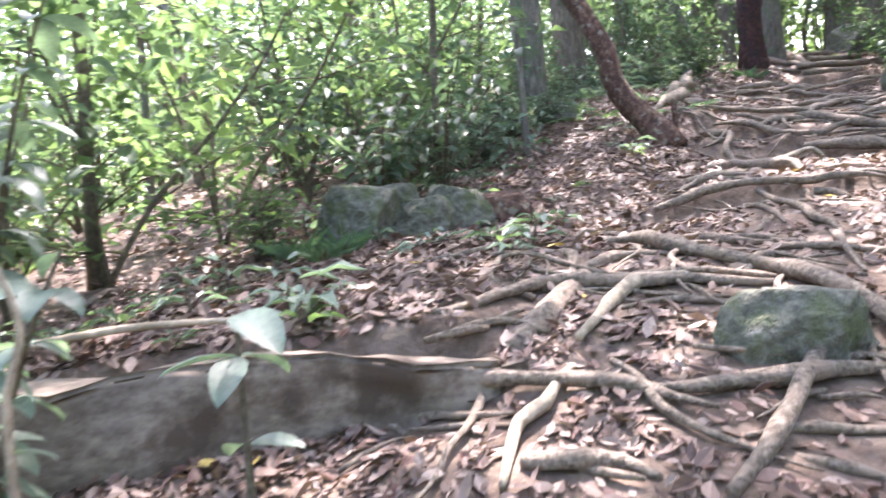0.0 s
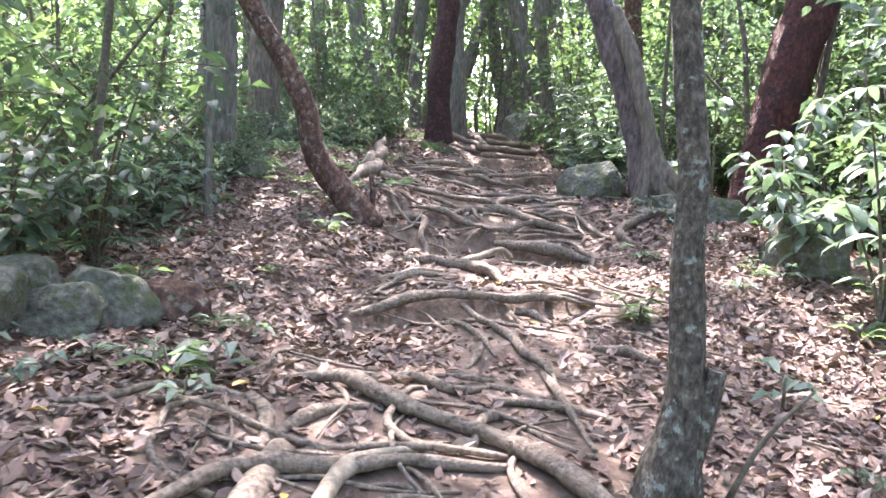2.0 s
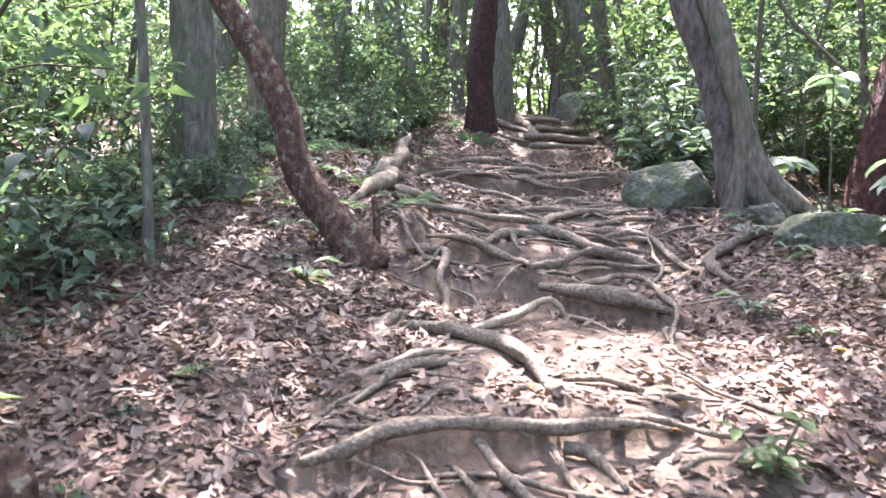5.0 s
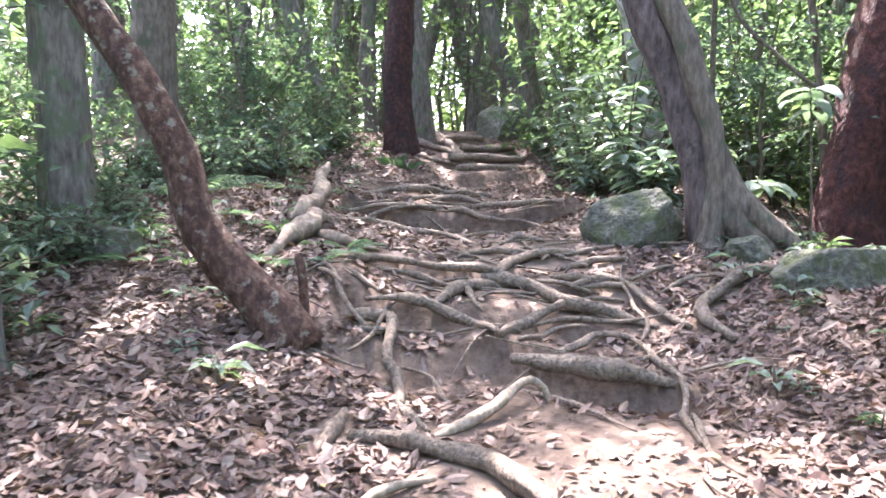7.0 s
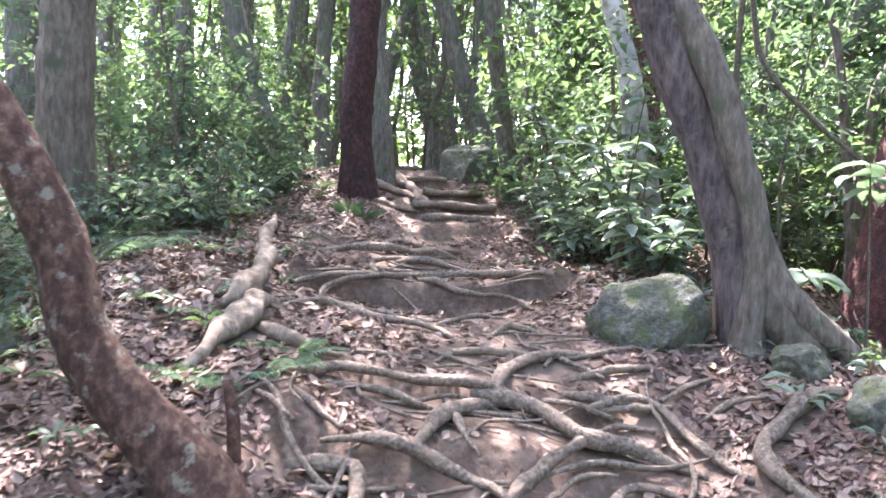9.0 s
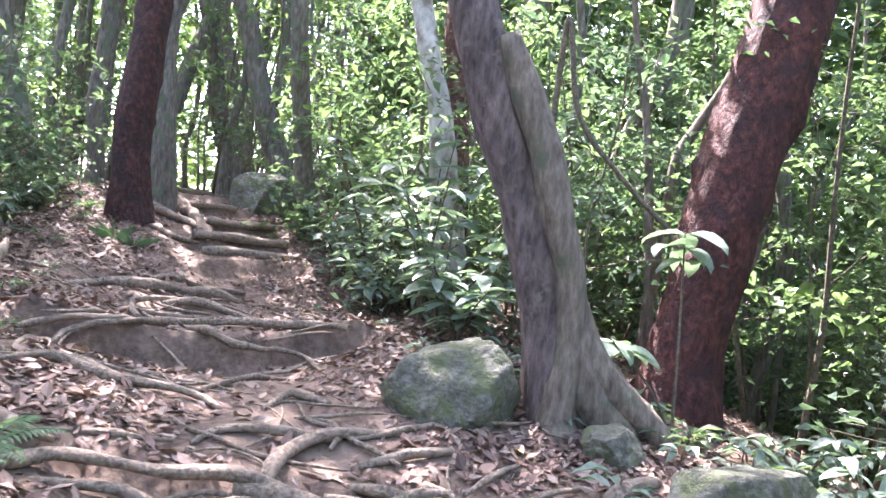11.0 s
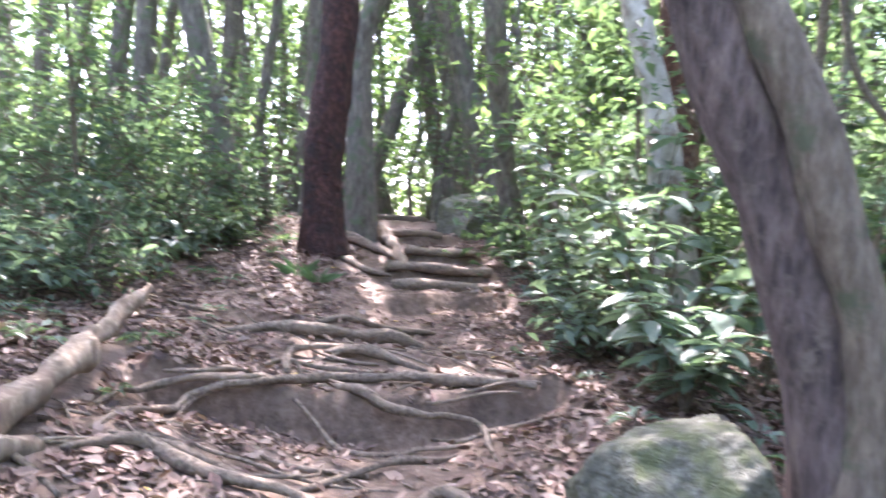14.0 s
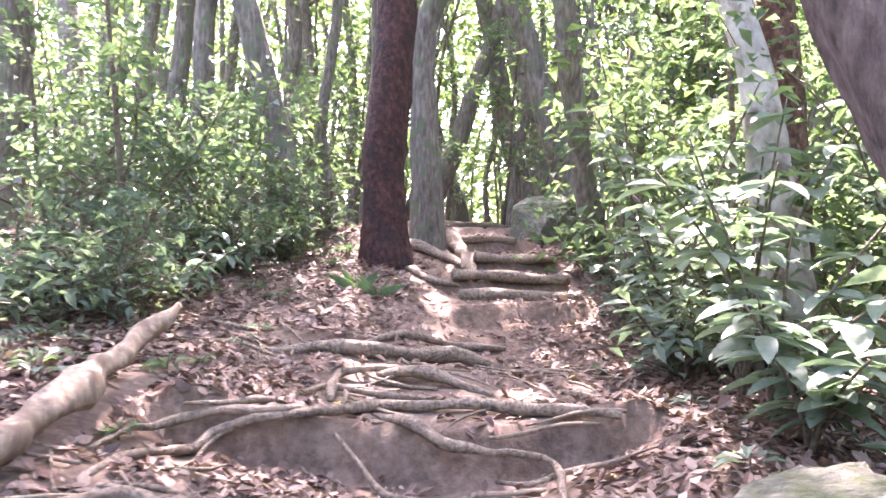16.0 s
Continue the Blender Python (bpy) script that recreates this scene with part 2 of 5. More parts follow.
def thing(name, place, label, category, group="", kind=""):
    e = new(name)
    e.matrix_basis = Matrix.Translation(place)
    e.empty_display_size = 0.1
    return tagged(e, label, category, group, kind)


def spline(points, step):
    """Catmull-Rom through rows of any width, about one row each step metres."""
    p = np.array(points, float)
    p = np.vstack([2 * p[0] - p[1], p, 2 * p[-1] - p[-2]])
    out = []
    for i in range(1, len(p) - 2):
        k = max(2, int(np.linalg.norm(p[i + 1][:3] - p[i][:3]) / step))
        for t in np.arange(k) / k:
            a, b, c, d = p[i - 1:i + 3]
            out.append(0.5 * (2 * b + (c - a) * t + (2 * a - 5 * b + 4 * c - d) * t * t + (3 * b - a - 3 * c + d) * t ** 3))
    return np.array(out + [p[-2]])


def tube(rows, sides=8, rough=0.0, seed=0, lobes=0, lobe=0.0, cap=True):
    """Verts and faces of a swept tube; rows: x, y, z, radius."""
    rows = np.array(rows, float)
    c, r = rows[:, :3], rows[:, 3]
    tan = np.gradient(c, axis=0)
    tan /= np.linalg.norm(tan, axis=1)[:, None] + 1e-9
    side = np.cross(tan[0], (0, 0, 1))
    if np.linalg.norm(side) < 0.2:
        side = np.cross(tan[0], (1, 0, 0))
    rng = np.random.default_rng(seed)
    verts, ang = [], np.arange(sides) / sides * 2 * math.pi
    prev = 1 + rough * rng.normal(size=sides)
    for i in range(len(c)):
        side = side - tan[i] * np.dot(side, tan[i])
        side /= np.linalg.norm(side) + 1e-9
        up = np.cross(side, tan[i])
        prev = 0.75 * prev + 0.25 * (1 + rough * 2.0 * rng.normal(size=sides))
        rad = r[i] * prev * (1 + lobe * np.cos(lobes * ang + 0.25 * i * 0.1))
        verts.extend(c[i] + rad[:, None] * (np.cos(ang)[:, None] * side + np.sin(ang)[:, None] * up))
    faces = [(i * sides + k, i * sides + (k + 1) % sides, (i + 1) * sides + (k + 1) % sides, (i + 1) * sides + k) for i in range(len(c) - 1) for k in range(sides)]
    if cap:
        faces += [tuple(range(sides))[::-1], tuple(range((len(c) - 1) * sides, len(c) * sides))]
    return verts, faces


def join(*pieces):
    verts, faces = [], []
    for v, f in pieces:
        k = len(verts)
        verts.extend(v)
        faces.extend(tuple(i + k for i in q) for q in f)
    return verts, faces


def leaves(base, way, normal, length, width, fold=0.25, droop=0.15, slim=False):
    """Many leaves at once: folded along the midrib, drooping to the tip. All arguments are arrays."""
    way = way / (np.linalg.norm(way, axis=1)[:, None] + 1e-9)
    side = np.cross(way, normal)
    side /= np.linalg.norm(side, axis=1)[:, None] + 1e-9
    nrm = np.cross(side, way)
    L, W = length[:, None], width[:, None]
    mid = base + way * L * 0.45
    tip = base + way * L - nrm * L * droop
    lift = nrm * W * fold
    if slim:
        v = np.stack([base, mid - side * W / 2 + lift, tip, mid + side * W / 2 + lift], 1).reshape(-1, 3)
        q = np.arange(len(base))[:, None] * 4
        f = np.concatenate([q + [0, 1, 2], q + [0, 2, 3]])
        return v, f
    m2 = base + way * L * 0.78 - nrm * L * droop * 0.5
    v = np.stack([base, base + way * L * 0.25 - side * W * 0.42 + lift, mid + way * L * 0.12 - side * W / 2 + lift, tip,
                  mid + way * L * 0.12 + side * W / 2 + lift, base + way * L * 0.25 + side * W * 0.42 + lift, mid], 1).reshape(-1, 3)
    q = np.arange(len(base))[:, None] * 7
    f = np.concatenate([q + t for t in ([0, 6, 1], [1, 6, 2], [2, 6, 3], [3, 6, 4], [4, 6, 5], [5, 6, 0])])
    return v, f


def broad_leaves(base, way, normal, length, width, fold=0.18, droop=0.3):
    """Like leaves(), with a rounder outline and a smoothly bent blade."""
    way = way / (np.linalg.norm(way, axis=1)[:, None] + 1e-9)
    side = np.cross(way, normal)
    side /= np.linalg.norm(side, axis=1)[:, None] + 1e-9
    nrm = np.cross(side, way)
    L, W = length[:, None], width[:, None]
    rows = [base]
    for q, w in ((0.12, 0.42), (0.30, 0.86), (0.50, 1.0), (0.70, 0.80), (0.87, 0.42)):
        mid = base + way * L * q - nrm * L * droop * q * q
        edge = nrm * W * fold * w
        rows += [mid - side * W * w / 2 + edge, mid, mid + side * W * w / 2 + edge]
    rows.append(base + way * L * (1 - 0.2 * droop) - nrm * L * droop)
    v = np.stack(rows, 1).reshape(-1, 3)
    shape = [[0, 2, 1], [0, 3, 2]]
    for k in range(4):
        a = 1 + 3 * k
        shape += [[a, a + 1, a + 3], [a + 1, a + 4, a + 3], [a + 1, a + 2, a + 4], [a + 2, a + 5, a + 4]]
    shape += [[13, 14, 16], [14, 15, 16]]
    q = np.arange(len(base))[:, None] * 17
    return v, np.concatenate([q + t for t in shape])


def rock_mesh(size, seed, facets=9):
    """A weathered boulder: a ball cut back to a few slanting faces, then pitted."""
    bm = bmesh.new()
    bmesh.ops.create_icosphere(bm, subdivisions=5, radius=1.0)
    off = Vector((seed * 7.3, seed * 3.1, seed * 1.7))
    rng = random.Random(seed * 13 + 5)
    cuts = [(Vector((rng.gauss(0, 0.16), rng.gauss(0, 0.16), 1)).normalized(), rng.uniform(0.66, 0.76))]
    for i in range(facets):
        a = i * 6.283 / facets * 1.9 + rng.uniform(-0.4, 0.4)
        cuts.append((Vector((math.cos(a), math.sin(a), rng.uniform(-0.35, 0.75))).normalized(), rng.uniform(0.64, 0.88)))
    for v in bm.verts:
        p = v.co.copy()
        for n, d in cuts:
            over = p.dot(n) - d - 0.03 * noise.noise(p * 3 + off)
            if over > 0:
                p -= n * over * 0.93
        k = 1.12 + 0.10 * noise.noise(p * 1.3 + off) + 0.045 * noise.noise(p * 4 + off) + 0.028 * noise.noise(p * 10 + off) + 0.014 * noise.noise(p * 24 + off)
        v.co = Vector((p.x * size[0], p.y * size[1], p.z * size[2])) * k
    verts, faces = [v.co.copy() for v in bm.verts], [[v.index for v in f.verts] for f in bm.faces]
    bm.free()
    return verts, faces


def gz(x, y):
    return float(ground_z(x, y))


# ---- the ground: one sheet ----
def spread(lo, hi, step, reach, n):
    inner = np.arange(lo, hi + 1e-6, step)
    grow = np.geomspace(step * 1.5, reach, n)
    return np.concatenate([(lo - grow)[::-1], inner, hi + grow])


gx, gy = spread(-3.0, 9.2, 0.052, 300, 44), spread(0.8, 16.8, 0.052, 300, 44)
GX, GY = np.meshgrid(gx, gy)
GZ = ground_z(GX, GY)
idx = np.arange(GX.size).reshape(GX.shape)
quads = np.stack([idx[:-1, :-1], idx[:-1, 1:], idx[1:, 1:], idx[1:, :-1]], -1).reshape(-1, 4)
ground = mesh_object("ground", np.stack([GX, GY, GZ], -1).reshape(-1, 3).tolist(), quads.tolist(), SOIL)
tagged(ground, "brown trodden forest soil with earth steps", "ground", kind="structure")


# ---- roots across the trail ----
root_count = [0]
ROOT_LINES = []


def lay(points, r0, r1, name, mat, label, sink=0.06):
    k = root_count[0] = root_count[0] + 1
    rows = []
    n = len(points)
    for i, p in enumerate(points):
        r = r0 + (r1 - r0) * i / (n - 1)
        rows.append((p[0], p[1], p[2] if len(p) > 2 else 0.0, r))
    rows = spline(rows, 0.045)
    m = len(rows)
    q = np.arange(m)
    wob = 0.22 * rows[:, 3]
    rows[:, 0] += wob * np.sin(q * 0.55 + k)
    rows[:, 1] += wob * np.sin(q * 0.43 + 2 * k)
    lift = rows[:, 2].copy()
    g = ground_z(rows[:, 0], rows[:, 1])
    for dx, dy in ((0.05, 0), (-0.05, 0), (0, 0.05), (0, -0.05), (0.04, 0.08), (-0.04, -0.08)):
        g = np.maximum(g, ground_z(rows[:, 0] + dx, rows[:, 1] + dy) - 0.015)
    g = np.convolve(np.pad(g, 3, mode="edge"), np.ones(7) / 7, "valid")
    rows[:, 2] = g + lift + rows[:, 3] * (1.0 - sink * 1.6) + 0.010 + 0.010 * np.sin(q * 0.31 + k)
    ends = np.minimum(1, np.minimum(q, q[::-1]) / 6)
    rows[:, 2] -= (1 - ends) * rows[:, 3] * 1.2 * (lift < 0.03)
    rows[:, 3] *= (0.55 + 0.45 * ends) * (1 + 0.16 * np.sin(q * 0.37 + k * 1.7) + 0.08 * np.sin(q * 1.1 + k))
    ROOT_LINES.extend(rows.tolist())
    v, f = tube(rows, 10, 0.17 if mat is DEAD else 0.10, k)
    c = rows[m // 2, :3].copy()
    ob = mesh_object(name, np.array(v) - c, f, mat)
    ob.matrix_basis = Matrix.Translation(c)
    return tagged(ob, label, "tree root" if "root" in name else "log", "roots across the trail" if "root" in name else "log steps")


def root(points, r0, r1):
    thick = max(r0, r1) > 0.033
    return lay(points, r0, r1, "tree_root", ROOT, "thick grey-brown exposed tree root crossing the soil" if thick else "thin winding grey-brown tree root on leafy soil")


def pale_root(points, r0, r1):
    return lay(points, r0, r1, "pale_root", PALE, "pale tan bare root arching over the trail", 0.05)


def dead_root(points, r0, r1):
    return lay(points, r0, r1, "dead_branch", DEAD, "pale weathered dead limb forking from a fallen branch", 0.05)


def dead_log(points, r0, r1):
    tail = [(3.22, 10.35, 0.07), (3.33, 10.75, 0.10), (3.46, 11.15, 0.14), (3.60, 11.45, 0.20), (3.70, 11.66, 0.28)]
    return lay([*points, *tail], r0 * 1.12, 0.045, "dead_branch", DEAD, "pale weathered dead branch lying beside the trail", 0.05)


def log_riser(points, r0, r1):
    a, b = points[0], points[-1]
    r = 1.0 * max(r0, r1)
    q = np.linspace(-0.08, 1.08, 14)
    x, y = a[0] + (b[0] - a[0]) * q, a[1] + (b[1] - a[1]) * q
    z = float(np.mean(ground_z(x + 0.06 * AX, y + 0.06 * AY))) + 0.3 * r
    rows = np.stack([x, y + 0.012 * np.sin(q * 7 + a[0] * 9), z + 0.012 * np.sin(q * 5 + a[0] * 5), r * (1 + 0.12 * np.sin(q * 9 + a[1] * 7))], 1)
    ROOT_LINES.extend(rows.tolist())
    c = rows[7, :3].copy()
    rows[:, :3] -= c
    ob = mesh_object("log_step", *tube(rows, 10, 0.10, int(a[0] * 100)), ROOT)
    ob.matrix_basis = Matrix.Translation(c)
    return tagged(ob, "weathered log holding an earth step", "log", "log steps")


root([(-0.15, 2.70), (0.04, 2.60), (0.22, 2.54), (0.40, 2.51), (0.54, 2.48), (0.66, 2.40), (0.79, 2.33)], 0.038, 0.017)
root([(0.49, 2.49), (0.74, 2.43), (0.93, 2.46), (1.10, 2.45), (1.27, 2.51), (1.44, 2.51)], 0.022, 0.038)
root([(1.60, 2.88), (1.43, 2.81), (1.28, 2.67), (1.12, 2.45), (1.00, 2.28), (0.83, 2.10), (0.70, 1.98)], 0.034, 0.032)
root([(0.82, 2.19), (0.99, 2.23), (1.14, 2.22), (1.27, 2.22)], 0.017, 0.025)
root([(0.93, 2.13), (1.01, 2.06), (1.12, 1.97)], 0.021, 0.025)
root([(1.12, 2.39), (1.24, 2.38), (1.30, 2.35)], 0.019, 0.011)
root([(0.87, 2.24), (1.07, 2.38), (1.16, 2.41)], 0.011, 0.014)
root([(0.16, 2.16), (0.29, 2.11), (0.45, 2.12), (0.53, 2.04)], 0.037, 0.029)
root([(-0.45, 2.70), (-0.33, 2.67), (-0.17, 2.49)], 0.055, 0.020)
root([(-0.33, 2.66), (-0.11, 2.56), (0.03, 2.43), (0.17, 2.39)], 0.017, 0.011)
root([(0.17, 2.36), (0.01, 2.40), (-0.17, 2.47)], 0.013, 0.009)
root([(0.30, 2.14), (0.39, 2.06), (0.48, 2.02)], 0.019, 0.015)
root([(-0.37, 2.25), (-0.25, 2.38), (-0.15, 2.42)], 0.014, 0.009)
pale_root([(1.06, 3.41), (0.85, 3.35), (0.69, 3.19), (0.56, 2.95), (0.45, 2.78)], 0.031, 0.029)
pale_root([(0.41, 2.66), (0.34, 2.55), (0.27, 2.41), (0.18, 2.34), (0.13, 2.20), (0.10, 2.04)], 0.021, 0.024)
root([(-0.07, 2.90), (0.05, 2.96), (0.17, 3.10), (0.30, 3.24), (0.48, 3.33), (0.62, 3.30), (0.80, 3.30), (0.97, 3.34), (1.14, 3.30), (1.35, 3.24)], 0.024, 0.030)
root([(0.72, 4.27), (0.97, 4.12), (1.07, 3.81), (1.17, 3.65), (1.30, 3.57), (1.41, 3.46), (1.46, 3.31), (1.50, 3.16), (1.55, 2.96), (1.56, 2.77), (1.57, 2.61), (1.60, 2.50), (1.69, 2.42)], 0.034, 0.040)
root([(-0.00, 2.80), (0.08, 2.87), (0.23, 2.93), (0.35, 2.85)], 0.023, 0.015)
root([(-0.11, 2.74), (-0.00, 2.77), (0.12, 2.84)], 0.021, 0.024)
root([(0.16, 2.92), (0.32, 3.10)], 0.020, 0.014)
root([(0.56, 3.95), (0.60, 3.73), (0.52, 3.46)], 0.052, 0.022)
root([(0.57, 3.56), (0.77, 3.74), (0.97, 3.81), (1.10, 3.78)], 0.031, 0.018)
root([(0.69, 3.50), (0.91, 3.45), (1.08, 3.39), (1.39, 3.33)], 0.014, 0.020)
root([(1.00, 3.59), (1.08, 3.45), (1.19, 3.36)], 0.029, 0.017)
root([(1.29, 3.42), (1.45, 3.64), (1.58, 3.70)], 0.028, 0.022)
root([(1.12, 4.16), (1.33, 4.17), (1.45, 3.94), (1.73, 4.10)], 0.017, 0.025)
root([(1.58, 3.84), (1.78, 3.78), (1.93, 3.64), (2.02, 3.50), (1.93, 3.33)], 0.029, 0.018)
root([(1.59, 3.69), (1.64, 3.47), (1.75, 3.28)], 0.019, 0.015)
root([(2.12, 4.33), (2.00, 4.02), (1.83, 3.56), (1.78, 3.34)], 0.023, 0.015)
root([(-0.19, 4.02), (0.03, 3.90), (0.23, 4.02), (0.38, 4.04), (0.55, 3.94)], 0.013, 0.022)
root([(0.33, 3.71), (0.40, 3.57), (0.48, 3.47)], 0.014, 0.011)
root([(0.99, 3.32), (1.02, 3.22), (1.03, 3.09), (1.08, 3.01)], 0.021, 0.011)
root([(0.65, 2.99), (0.86, 3.13), (1.02, 3.11), (1.18, 3.07), (1.31, 3.01)], 0.014, 0.011)
root([(0.80, 3.22), (0.93, 3.23), (1.04, 3.13)], 0.013, 0.010)
root([(0.73, 3.91), (0.92, 3.95), (1.05, 3.74)], 0.015, 0.012)
root([(1.77, 3.17), (1.69, 2.87), (1.78, 2.75)], 0.013, 0.010)
root([(1.46, 5.49), (1.63, 5.46), (1.80, 5.46), (1.99, 5.41), (2.18, 5.33), (2.43, 5.25), (2.62, 5.19), (2.88, 5.15)], 0.038, 0.023)
root([(2.11, 5.34), (2.12, 5.29), (2.15, 5.01), (2.14, 4.71), (2.10, 4.46), (2.09, 4.23), (2.02, 3.99)], 0.026, 0.022)
root([(2.01, 5.31), (2.01, 5.01), (1.99, 4.74), (1.93, 4.47)], 0.024, 0.012)
root([(1.96, 4.74), (1.89, 4.59), (1.68, 4.32)], 0.027, 0.021)
root([(2.01, 5.31), (1.82, 5.19), (1.68, 5.13)], 0.017, 0.011)
root([(2.46, 5.23), (2.53, 5.18), (2.50, 4.86)], 0.049, 0.023)
root([(1.71, 5.90), (1.88, 6.01), (2.10, 6.17), (2.43, 6.21)], 0.023, 0.030)
root([(1.74, 5.95), (1.75, 5.74), (1.84, 5.64)], 0.019, 0.014)
root([(1.44, 4.26), (1.55, 4.19), (1.76, 4.16)], 0.017, 0.017)
root([(1.68, 4.10), (1.76, 3.99), (1.89, 3.86)], 0.022, 0.028)
root([(2.79, 4.95), (2.93, 4.98), (3.03, 4.93)], 0.027, 0.032)
root([(2.67, 5.23), (2.80, 5.19), (2.94, 5.19)], 0.032, 0.022)
root([(2.55, 4.51), (2.69, 4.37), (2.77, 4.20)], 0.033, 0.038)
root([(1.94, 5.64), (2.16, 5.81), (2.27, 5.58)], 0.018, 0.015)
root([(1.85, 5.40), (1.89, 5.34), (1.91, 5.02)], 0.015, 0.011)
root([(2.39, 5.24), (2.35, 4.88), (2.38, 4.81)], 0.017, 0.009)
root([(1.00, 3.93), (1.11, 4.03), (1.22, 4.03)], 0.026, 0.018)
root([(3.41, 7.41), (3.53, 7.24), (3.70, 7.04), (3.90, 6.94), (4.05, 6.81)], 0.061, 0.044)
root([(3.63, 7.33), (4.11, 7.61), (4.26, 7.52), (4.27, 7.31), (4.15, 6.96), (4.03, 6.72), (3.76, 6.45), (3.52, 6.09)], 0.024, 0.019)
root([(2.65, 8.15), (2.81, 8.08), (2.91, 8.03), (2.87, 7.88), (2.76, 7.70), (2.78, 7.63), (2.69, 7.30)], 0.048, 0.030)
root([(2.67, 8.00), (2.83, 7.93), (3.09, 7.96)], 0.021, 0.022)
root([(2.79, 8.14), (3.01, 8.09), (3.14, 8.02), (3.27, 7.96), (3.39, 7.66), (3.38, 7.53)], 0.030, 0.037)
root([(3.37, 7.54), (3.77, 7.81), (4.02, 7.86), (4.32, 8.01)], 0.037, 0.032)
root([(3.79, 8.48), (3.93, 8.39), (4.06, 8.22), (4.08, 7.88), (4.32, 7.79), (4.54, 7.51)], 0.064, 0.030)
root([(2.81, 8.53), (2.83, 8.34), (2.90, 8.16)], 0.030, 0.022)
root([(3.18, 8.03), (3.50, 8.27), (3.85, 8.42), (3.96, 8.37)], 0.040, 0.040)
root([(3.65, 8.52), (3.52, 8.12), (3.48, 7.91)], 0.025, 0.018)
root([(2.26, 6.92), (2.44, 6.72), (2.54, 6.51), (2.65, 6.28), (2.63, 6.02), (2.61, 5.83), (2.60, 5.61)], 0.043, 0.040)
root([(2.83, 7.66), (2.97, 7.55), (2.92, 7.21)], 0.022, 0.015)
root([(2.67, 7.35), (2.63, 6.88)], 0.030, 0.020)
root([(2.07, 6.77), (2.24, 7.03), (2.33, 7.18)], 0.041, 0.039)
root([(1.81, 6.24), (1.99, 6.18), (2.17, 6.05), (2.34, 5.92)], 0.016, 0.012)
root([(2.72, 5.77), (2.86, 5.64), (2.97, 5.48)], 0.021, 0.026)
root([(3.82, 6.45), (3.49, 6.01), (3.43, 5.76)], 0.016, 0.010)
root([(3.50, 7.51), (3.90, 7.75), (4.12, 7.68)], 0.019, 0.018)
root([(2.34, 7.86), (2.48, 7.77), (2.64, 7.72)], 0.016, 0.012)
root([(4.36, 8.11), (4.51, 8.04), (4.76, 7.98)], 0.035, 0.023)
root([(4.28, 8.34), (4.38, 8.13), (4.56, 8.05)], 0.033, 0.023)
pale_root([(1.86, 6.18), (2.06, 6.26), (2.27, 6.36), (2.43, 6.38)], 0.026, 0.027)
root([(3.19, 9.73), (3.50, 9.86), (3.63, 9.65), (3.84, 9.47), (4.04, 9.34), (4.08, 9.17)], 0.029, 0.027)
root([(2.69, 8.64), (2.91, 8.65), (3.15, 8.77), (3.34, 8.68), (3.54, 8.58), (3.75, 8.50), (4.00, 8.37)], 0.022, 0.039)
root([(3.89, 8.41), (3.94, 8.46), (4.20, 8.66), (4.42, 8.69), (4.71, 8.59)], 0.045, 0.030)
root([(3.78, 8.86), (3.94, 8.95), (4.12, 8.88), (4.30, 8.74), (4.48, 8.66)], 0.022, 0.031)
root([(4.41, 8.47), (4.61, 8.37), (4.88, 8.26)], 0.042, 0.027)
root([(2.99, 8.66), (3.14, 8.61), (3.35, 8.56), (3.48, 8.47), (3.65, 8.42)], 0.020, 0.024)
root([(4.29, 8.13), (4.47, 8.08), (4.70, 8.07)], 0.032, 0.022)
root([(4.11, 8.28), (4.32, 8.12), (4.46, 8.02)], 0.026, 0.018)
root([(4.22, 8.00), (4.45, 8.01), (4.56, 7.88)], 0.024, 0.018)
root([(3.21, 8.94), (3.43, 8.89), (3.68, 8.87)], 0.021, 0.017)
root([(3.99, 9.46), (4.44, 9.66), (5.07, 9.98)], 0.019, 0.018)
root([(4.33, 9.16), (4.59, 9.28), (4.69, 9.05)], 0.038, 0.026)
root([(2.60, 8.50), (2.65, 8.34), (2.70, 8.20)], 0.025, 0.017)
root([(5.56, 7.50), (5.30, 7.53), (5.00, 7.47), (4.81, 7.42), (4.71, 7.27), (4.66, 7.01)], 0.054, 0.037)
root([(4.58, 8.16), (4.68, 7.97), (4.63, 7.65), (4.64, 7.33)], 0.031, 0.025)
root([(4.73, 8.02), (4.93, 8.03), (5.15, 8.05)], 0.027, 0.019)
root([(4.78, 7.79), (5.02, 7.81), (5.23, 7.72)], 0.021, 0.016)
root([(3.31, 9.99), (3.54, 10.36), (3.82, 10.73), (4.06, 10.66), (4.32, 10.73), (4.66, 10.98), (4.91, 10.90), (5.20, 10.73), (5.38, 10.39), (5.64, 10.17)], 0.018, 0.038)
root([(3.33, 10.31), (3.62, 10.79), (3.90, 10.74), (4.13, 10.68), (4.39, 10.88)], 0.016, 0.027)
root([(4.56, 10.84), (4.72, 10.57), (4.82, 10.41), (4.95, 10.33), (5.14, 10.25), (5.29, 10.18), (4.97, 9.49)], 0.031, 0.015)
root([(4.45, 11.10), (4.61, 11.57), (4.76, 11.55), (5.02, 11.57)], 0.029, 0.028)
root([(4.98, 12.13), (5.08, 12.07), (5.07, 11.63)], 0.028, 0.021)
root([(4.28, 12.12), (4.63, 11.99), (4.90, 11.79), (5.32, 11.98), (5.80, 12.00)], 0.039, 0.052)
root([(4.88, 12.13), (5.48, 12.41), (6.17, 12.55)], 0.025, 0.032)
